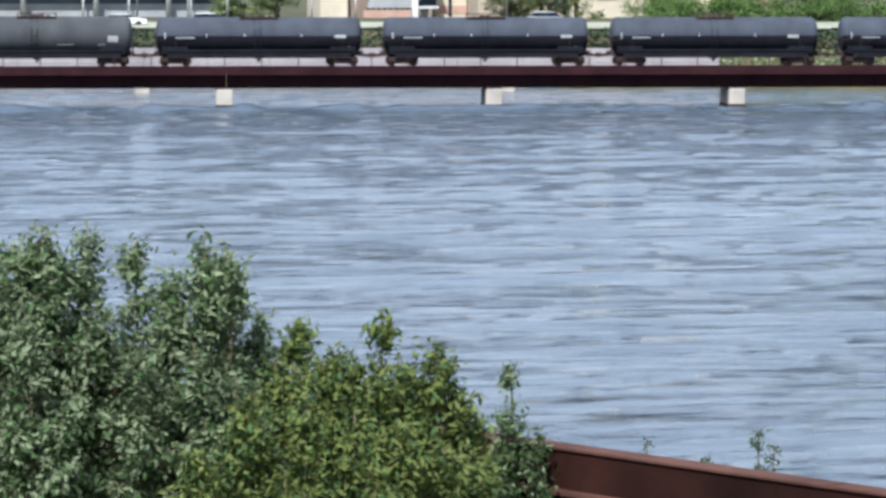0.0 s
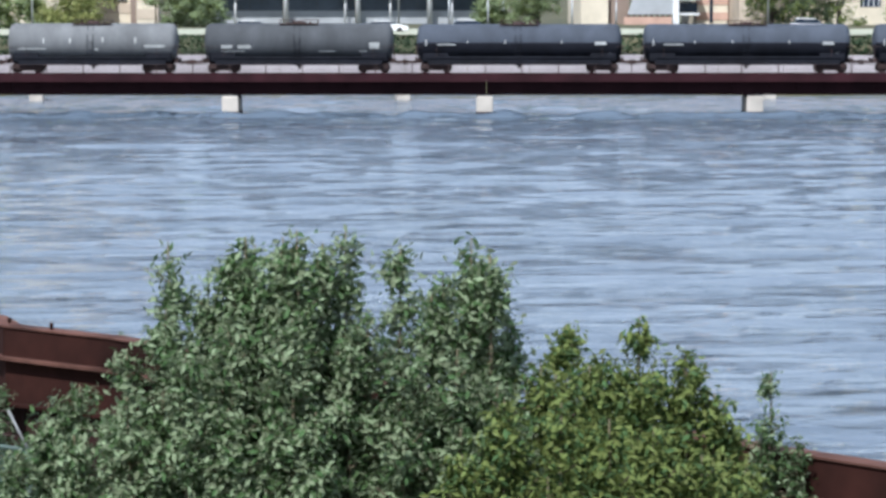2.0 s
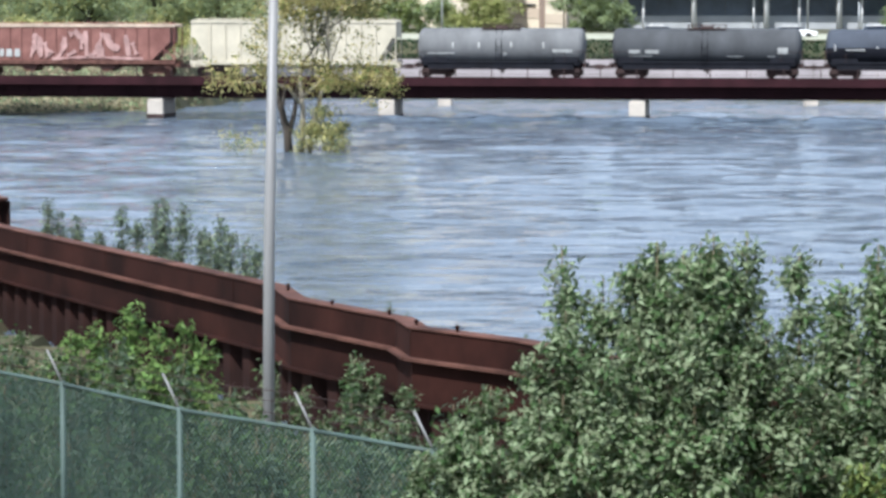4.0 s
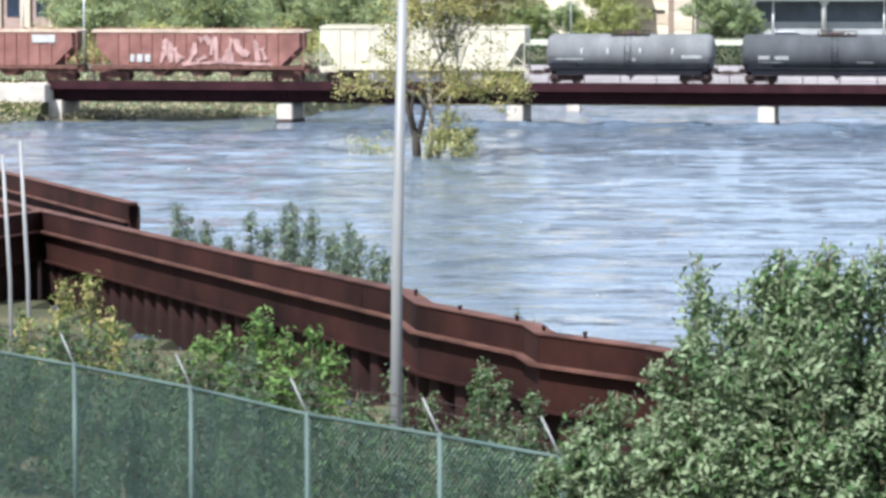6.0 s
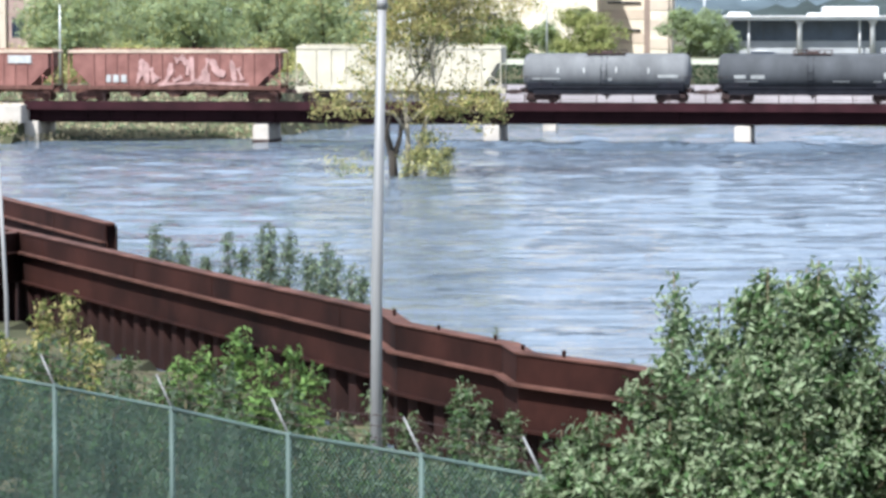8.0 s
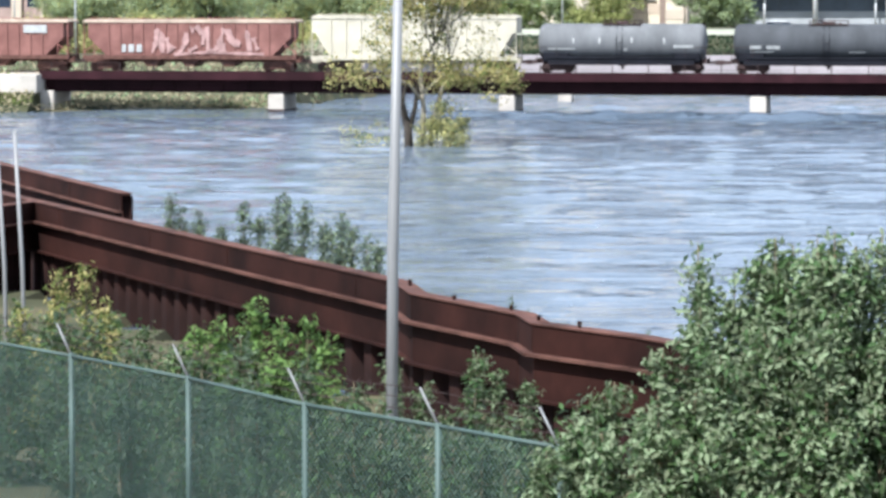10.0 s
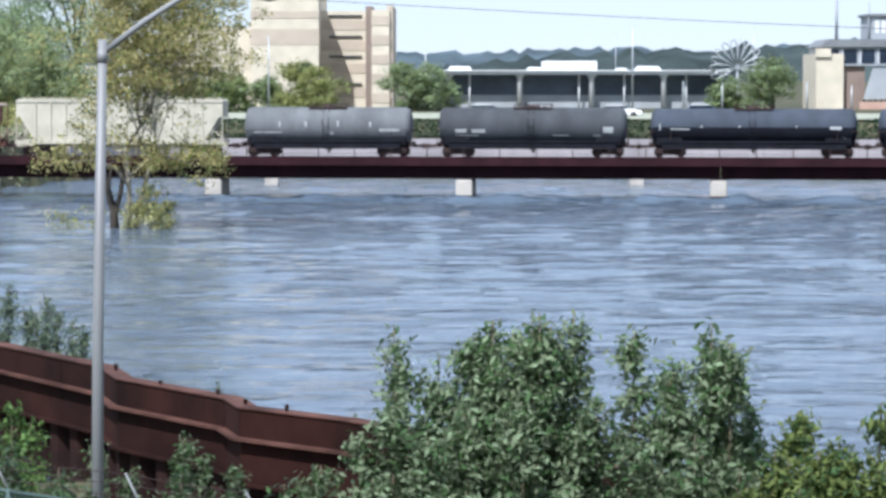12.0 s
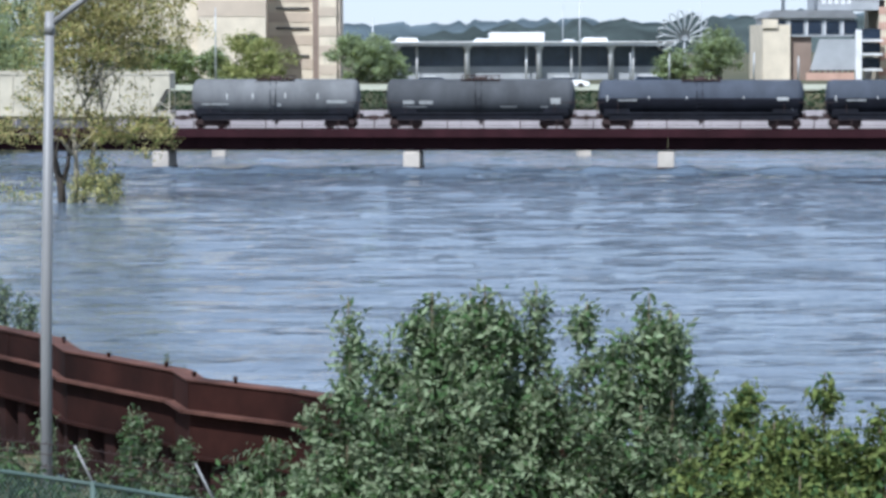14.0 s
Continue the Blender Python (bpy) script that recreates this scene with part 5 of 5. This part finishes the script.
def light_pole():
    p = thing("light_pole", "tall grey light pole with an angled arm", "lamp post", pose(-5.06, 45.0, 1.4))
    part("pole", tube(bmesh.new(), ((-0.06, 0, -0.3), (-0.03, 0, 4.5), (0.06, 0, 8.75)), (0.092, 0.08, 0.066), 16), M_POLE, p)
    part("arm", tube(bmesh.new(), ((0.06, 0, 8.55), (0.65, 0, 9.0), (1.25, 0, 9.38), (1.8, 0, 9.55), (2.15, 0, 9.5)), (0.05, 0.047, 0.044, 0.04, 0.04), 10), M_POLE, p)
    bm = bmesh.new()
    tube(bm, ((2.02, 0, 9.5), (2.15, 0, 9.47), (2.45, 0, 9.44), (2.7, 0, 9.42)), (0.06, 0.14, 0.16, 0.07), 14)
    part("lamp_head", bm, M_POLE, p, "oval grey lamp head")
    part("bracket", tube(bmesh.new(), ((0.055, 0, 8.42), (0.06, 0, 8.6)), (0.076, 0.076), 14), M_POLE, p)


light_pole()
for x, y, h in ((-13.86, 58.0, 4.8), (-13.52, 58.0, 5.05)):
    bm = bmesh.new()
    tube(bm, ((0.05, 0, -1.0), (0, 0, 2.5), (-0.12, 0, h)), (0.042, 0.038, 0.034), 10)
    q = solid("marker_post", bm, M_POLE, "thin pale metal post before the flood wall", "post", pose(x, y, 2.0), "pale posts")


def shoots(name, label, stems, leaf, mats, share, base, dens=420, cat="bush", seed=1, bark=None):
    """A bush of upright leafy shoots: stems of (x, y, top z, radius), each its own part."""
    b = thing(name, label, cat, pose(stems[0][0], stems[0][1], base))
    ox, oy = stems[0][0], stems[0][1]
    rng = np.random.default_rng(seed)
    made = []
    for x, y, top, rad in stems:
        h = top - base
        lean = rng.normal(0, 0.012, 2) * h
        bm = bmesh.new()
        axis = [Vector((lean[0] * t, lean[1] * t, h * t)) for t in np.linspace(0, 1, 6)]
        tube(bm, axis, [0.035 * (1.1 - t) + 0.004 for t in np.linspace(0, 1, 6)], 6)
        cs, outs = [], []
        n_tw = int(16 + h * 12)
        for k in range(n_tw):
            t = rng.uniform(0.05, 0.96)
            taper = min(1.0, (1.0 - t) * h / 2.2 + 0.1)
            a = rng.uniform(0, 2 * math.pi)
            ln = rad * taper * rng.uniform(0.35, 1.1) + 0.04
            p = Vector((lean[0] * t, lean[1] * t, h * t))
            q = p + Vector((math.cos(a) * ln, math.sin(a) * ln, ln * rng.uniform(0.3, 1.1)))
            q.z = min(q.z, h)
            bar(bm, p, q, 0.008, 4)
            m = int(dens * (0.25 + ln) * 0.165)
            tt = rng.uniform(0.15, 1.05, m)[:, None]
            pts = np.array(p)[None] * (1 - tt) + np.array(q)[None] * tt + rng.normal(0, leaf * 0.8, (m, 3))
            cs.append(pts)
            o = np.array((math.cos(a), math.sin(a), 0.3))
            outs.append(np.repeat(o[None], m, 0))
        top_pts = np.array([(lean[0] + rng.normal(0, leaf * 0.6), lean[1] + rng.normal(0, leaf * 0.6), h + rng.normal(-0.08, leaf * 0.5)) for _ in range(12)])
        cs.append(top_pts)
        outs.append(np.zeros((12, 3)))
        cs, outs = np.concatenate(cs), np.concatenate(outs)
        stem = part("stem", bm, bark or M_TWIG, b)
        stem.location = (x - ox, y - oy, 0)
        slots = (RNG.random(len(cs)) < share).astype(int)
        part("foliage", leaf_mesh("foliage", cs, leaf, mats, 0.3, slots, outs, 0.23), None, stem)
        made.append(stem)
    return b, made


rng = random.Random(21)
TIPS = [(-1.95, 5.3, 0.4), (-1.6, 5.6, 0.4), (-1.3, 5.9, 0.42), (-0.95, 6.25, 0.42), (-0.66, 6.65, 0.4), (-0.42, 7.25, 0.26), (-0.2, 6.95, 0.44), (0.05, 7.1, 0.44), (0.3, 7.3, 0.4), (0.55, 7.32, 0.4), (0.8, 7.4, 0.36), (1.0, 7.1, 0.42), (1.15, 7.38, 0.26), (1.4, 6.6, 0.42), (1.7, 7.2, 0.28), (1.98, 6.75, 0.44), (2.3, 7.3, 0.3), (2.6, 7.12, 0.26), (2.45, 6.8, 0.42), (2.78, 6.5, 0.4), (0.16, 7.15, 0.42), (0.42, 7.22, 0.42), (0.67, 7.22, 0.42), (0.92, 7.25, 0.4), (2.1, 6.95, 0.4), (2.5, 7.15, 0.36)]
ROW = [(3.05, 6.1, 0.44), (3.35, 6.4, 0.34), (3.65, 6.1, 0.44), (3.97, 6.5, 0.2), (4.2, 6.0, 0.4), (4.55, 6.15, 0.28), (4.75, 5.75, 0.4), (3.2, 6.0, 0.45), (3.5, 6.05, 0.45), (3.8, 5.95, 0.45), (4.05, 5.9, 0.45), (4.4, 5.8, 0.42), (4.95, 5.4, 0.4)]
LOW = [(-1.3, 5.5, 0.5), (-0.8, 5.9, 0.5), (-0.3, 6.3, 0.5), (0.2, 6.5, 0.5), (0.7, 6.6, 0.5), (1.2, 6.3, 0.5), (1.7, 6.2, 0.5), (2.2, 6.3, 0.5), (2.7, 6.0, 0.5), (-0.6, 5.4, 0.5), (0.1, 5.8, 0.5), (0.9, 5.8, 0.5), (1.6, 5.6, 0.5), (2.3, 5.6, 0.5), (2.9, 5.5, 0.5)]
BUSHES = []
BUSHES.append(shoots("poplar_thicket", "dense thicket of silvery green poplar shoots", [(x, 30 + rng.uniform(-0.35, 0.35), z, r) for x, z, r in TIPS] + [(x * 0.975, 29.2 + rng.uniform(-0.3, 0.3), z, r) for x, z, r in LOW], 0.088, [M_LEAF, M_LEAF_DEEP], 0.35, 2.6, 780, "bush", 3))
BUSHES.append(shoots("leafy_bush", "olive green leafy bush beside the poplar thicket", [(x, 30 + rng.uniform(-0.3, 0.3), z, r) for x, z, r in ROW] + [(2.6, 28.8, 5.9, 0.5), (3.1, 28.8, 5.85, 0.5), (3.6, 28.8, 5.7, 0.5), (4.0, 28.9, 5.6, 0.5), (4.5, 29.0, 5.3, 0.45), (2.2, 28.6, 5.4, 0.45), (4.9, 29.4, 5.1, 0.35), (3.0, 28.5, 5.2, 0.5), (3.7, 28.5, 5.0, 0.5), (4.3, 28.6, 4.8, 0.45)], 0.09, [M_LEAF_OLIVE, M_LEAF_DEEP], 0.3, 2.6, 780, "bush", 4))
shoots("young_tree", "dark green pointed sapling before the flood wall", [(7.9, 44.6, 4.2, 0.26), (7.65, 44.5, 3.5, 0.3), (8.2, 44.2, 3.3, 0.3), (7.2, 44.8, 3.1, 0.35), (6.8, 45.4, 3.0, 0.4), (6.3, 46.2, 2.9, 0.4)], 0.1, [M_LEAF_DEEP, M_LEAF], 0.4, 0.8, 330, "sapling", 5)
for x, y, z, r, s in ((10.3, 46.6, 2.75, 0.22, 6), (11.3, 46.9, 2.45, 0.1, 7), (12.05, 46.4, 2.95, 0.12, 8)):
    shoots("riverside_weed", "thin weed standing in the water beyond the flood wall", [(x, y, z, r), (x + 0.2, y + 0.2, z - 0.3, r)], 0.08, [M_LEAF_GREY, M_LEAF_DEEP], 0.5, 0.0, 170, "weed", s)
shoots("riverside_bush", "grey green willow bush on the river side of the wall", [(-19.3, 105, 2.85, 0.3), (-18.9, 105, 2.5, 0.35), (-18.3, 104.5, 2.35, 0.4), (-17.4, 104, 1.9, 0.45), (-16.6, 103.5, 2.75, 0.3), (-16.0, 103, 2.2, 0.4), (-15.3, 102.5, 2.95, 0.4), (-14.9, 102, 3.1, 0.45), (-14.3, 101.5, 2.9, 0.45), (-13.6, 101, 2.2, 0.35), (-13.2, 100, 2.1, 0.4), (-12.7, 98.5, 2.75, 0.35), (-12.2, 97.5, 2.3, 0.4), (-11.6, 96.3, 2.2, 0.35), (-11.1, 95, 1.95, 0.35)], 0.14, [M_LEAF_GREY, M_LEAF], 0.35, -0.3, 200, "bush", 9)
for x, y, z in ((-5.6, 70.5, 2.0), (-5.2, 70.0, 2.3), (-2.0, 64.0, 2.2)):
    shoots("riverside_weed", "thin dry weed beyond the flood wall", [(x, y, z + 0.6, 0.2), (x + 0.3, y, z + 0.3, 0.18)], 0.07, [M_LEAF_GREY, M_LEAF_DEEP], 0.5, 0.0, 160, "weed", int(y))
shoots("wall_shrub", "yellow green shrub at the foot of the flood wall", [(-12.4, 56, 4.6, 0.4), (-11.9, 56, 4.75, 0.4), (-11.4, 55.5, 4.2, 0.4), (-12.9, 55.5, 4.0, 0.45), (-12.1, 54.5, 3.6, 0.5), (-11.2, 54.5, 3.5, 0.4)], 0.1, [M_LEAF_OLIVE, M_LEAF_YELLOW], 0.4, 0.9, 300, "bush", 12)
shoots("green_shrub", "bright green broad leaved shrub before the flood wall", [(-9.6, 54, 3.9, 0.45), (-9.1, 54, 4.0, 0.5), (-8.5, 54, 4.3, 0.35), (-8.1, 54, 4.0, 0.5), (-7.65, 54, 4.0, 0.35), (-7.3, 54, 3.7, 0.45), (-8.8, 53, 3.5, 0.5), (-8.0, 53, 3.4, 0.5), (-7.4, 53, 3.2, 0.45)], 0.12, [M_LEAF_BRIGHT, M_LEAF_DEEP], 0.25, 0.9, 300, "bush", 13)
shoots("wall_shrub", "dull green shrub beside the light pole", [(-6.0, 53, 3.4, 0.4), (-5.5, 53, 3.0, 0.4), (-4.6, 53, 3.5, 0.35), (-4.2, 53, 3.2, 0.4), (-3.7, 53, 3.0, 0.35), (-6.5, 53, 2.9, 0.4), (-5.0, 52, 2.6, 0.5), (-4.0, 52, 2.5, 0.5)], 0.1, [M_LEAF, M_LEAF_DEEP], 0.5, 0.9, 300, "bush", 14)
shoots("wall_shrub", "dark green scrub in the corner of the flood wall", [(-14.6 + 0.55 * k, 60 - 0.8 * k + (k % 3), 3.3 + 0.35 * (k % 2), 0.55) for k in range(12)], 0.11, [M_LEAF_DEEP, M_LEAF], 0.3, 1.0, 220, "bush", 17)

shoots("ditch_scrub", "low dull green scrub between the fence and the flood wall", [(-13.2 + 0.62 * k, 52.5 - 0.5 * k + 1.6 * (k % 3), 3.5 - 0.06 * k + 0.3 * (k % 2), 0.55) for k in range(17)], 0.1, [M_LEAF_DEEP, M_LEAF_GREY], 0.4, 0.9, 260, "bush", 19)


def shore_grass():
    """Sunlit straw grass on the far shore before the bridge."""
    n = 9000
    x = RNG.uniform(-66, -39.5, n)
    y = shore(x) + RNG.uniform(0.03, 1.0, n) * 20
    z = ground_height(x, y) + RNG.uniform(0.0, 0.6, n)
    me = leaf_mesh("bank_grass", np.stack([x, y, z], 1), 0.34, [M_LEAF_SEED, M_LEAF_GREY], 0.3, (RNG.random(n) < 0.35).astype(int), None, 0.2)
    tagged(new("bank_grass", me), "tall straw coloured grass on the far shore", "grass", kind="stuff")


shore_grass()
under = []
for k in range(46):
    t = k / 45
    x, y = -13.5 + 12.2 * t, 46.5 - 12.0 * t
    under.append((x + rng.uniform(-0.3, 0.3), y + 3 + rng.uniform(-1.0, 2.2), rng.uniform(3.9, 4.9) - 0.3 * t, 0.45))
shoots("bramble_bank", "grey green brambles on the slope behind the fence", under, 0.11, [M_LEAF_GREY, M_LEAF_DEEP], 0.5, 1.6, 200, "bush", 15)


# ---- what moves ----
def motions():
    # the river drifts away under the bridge
    walk(WATER, [(t, pose(0.18 * t, 1.5 * t, 0)) for t in (0.0, 2.0, 4.0, 6.0, 8.0, 10.0, 12.0, 14.0)])
    # the shoots sway in a light wind
    k = 0
    for b, stems in BUSHES:
        for s in stems:
            x, y, z = s.location
            k += 1
            rows = []
            for i in range(15):
                t = i * 1.0
                a = 0.55 * math.sin(t * 1.7 + k * 0.7) + 0.3 * math.sin(t * 0.9 + k)
                c = 0.45 * math.sin(t * 1.3 + k * 1.1)
                rows.append((t, pose(x, y, z, c, a, 0)))
            walk(s, rows)


motions()
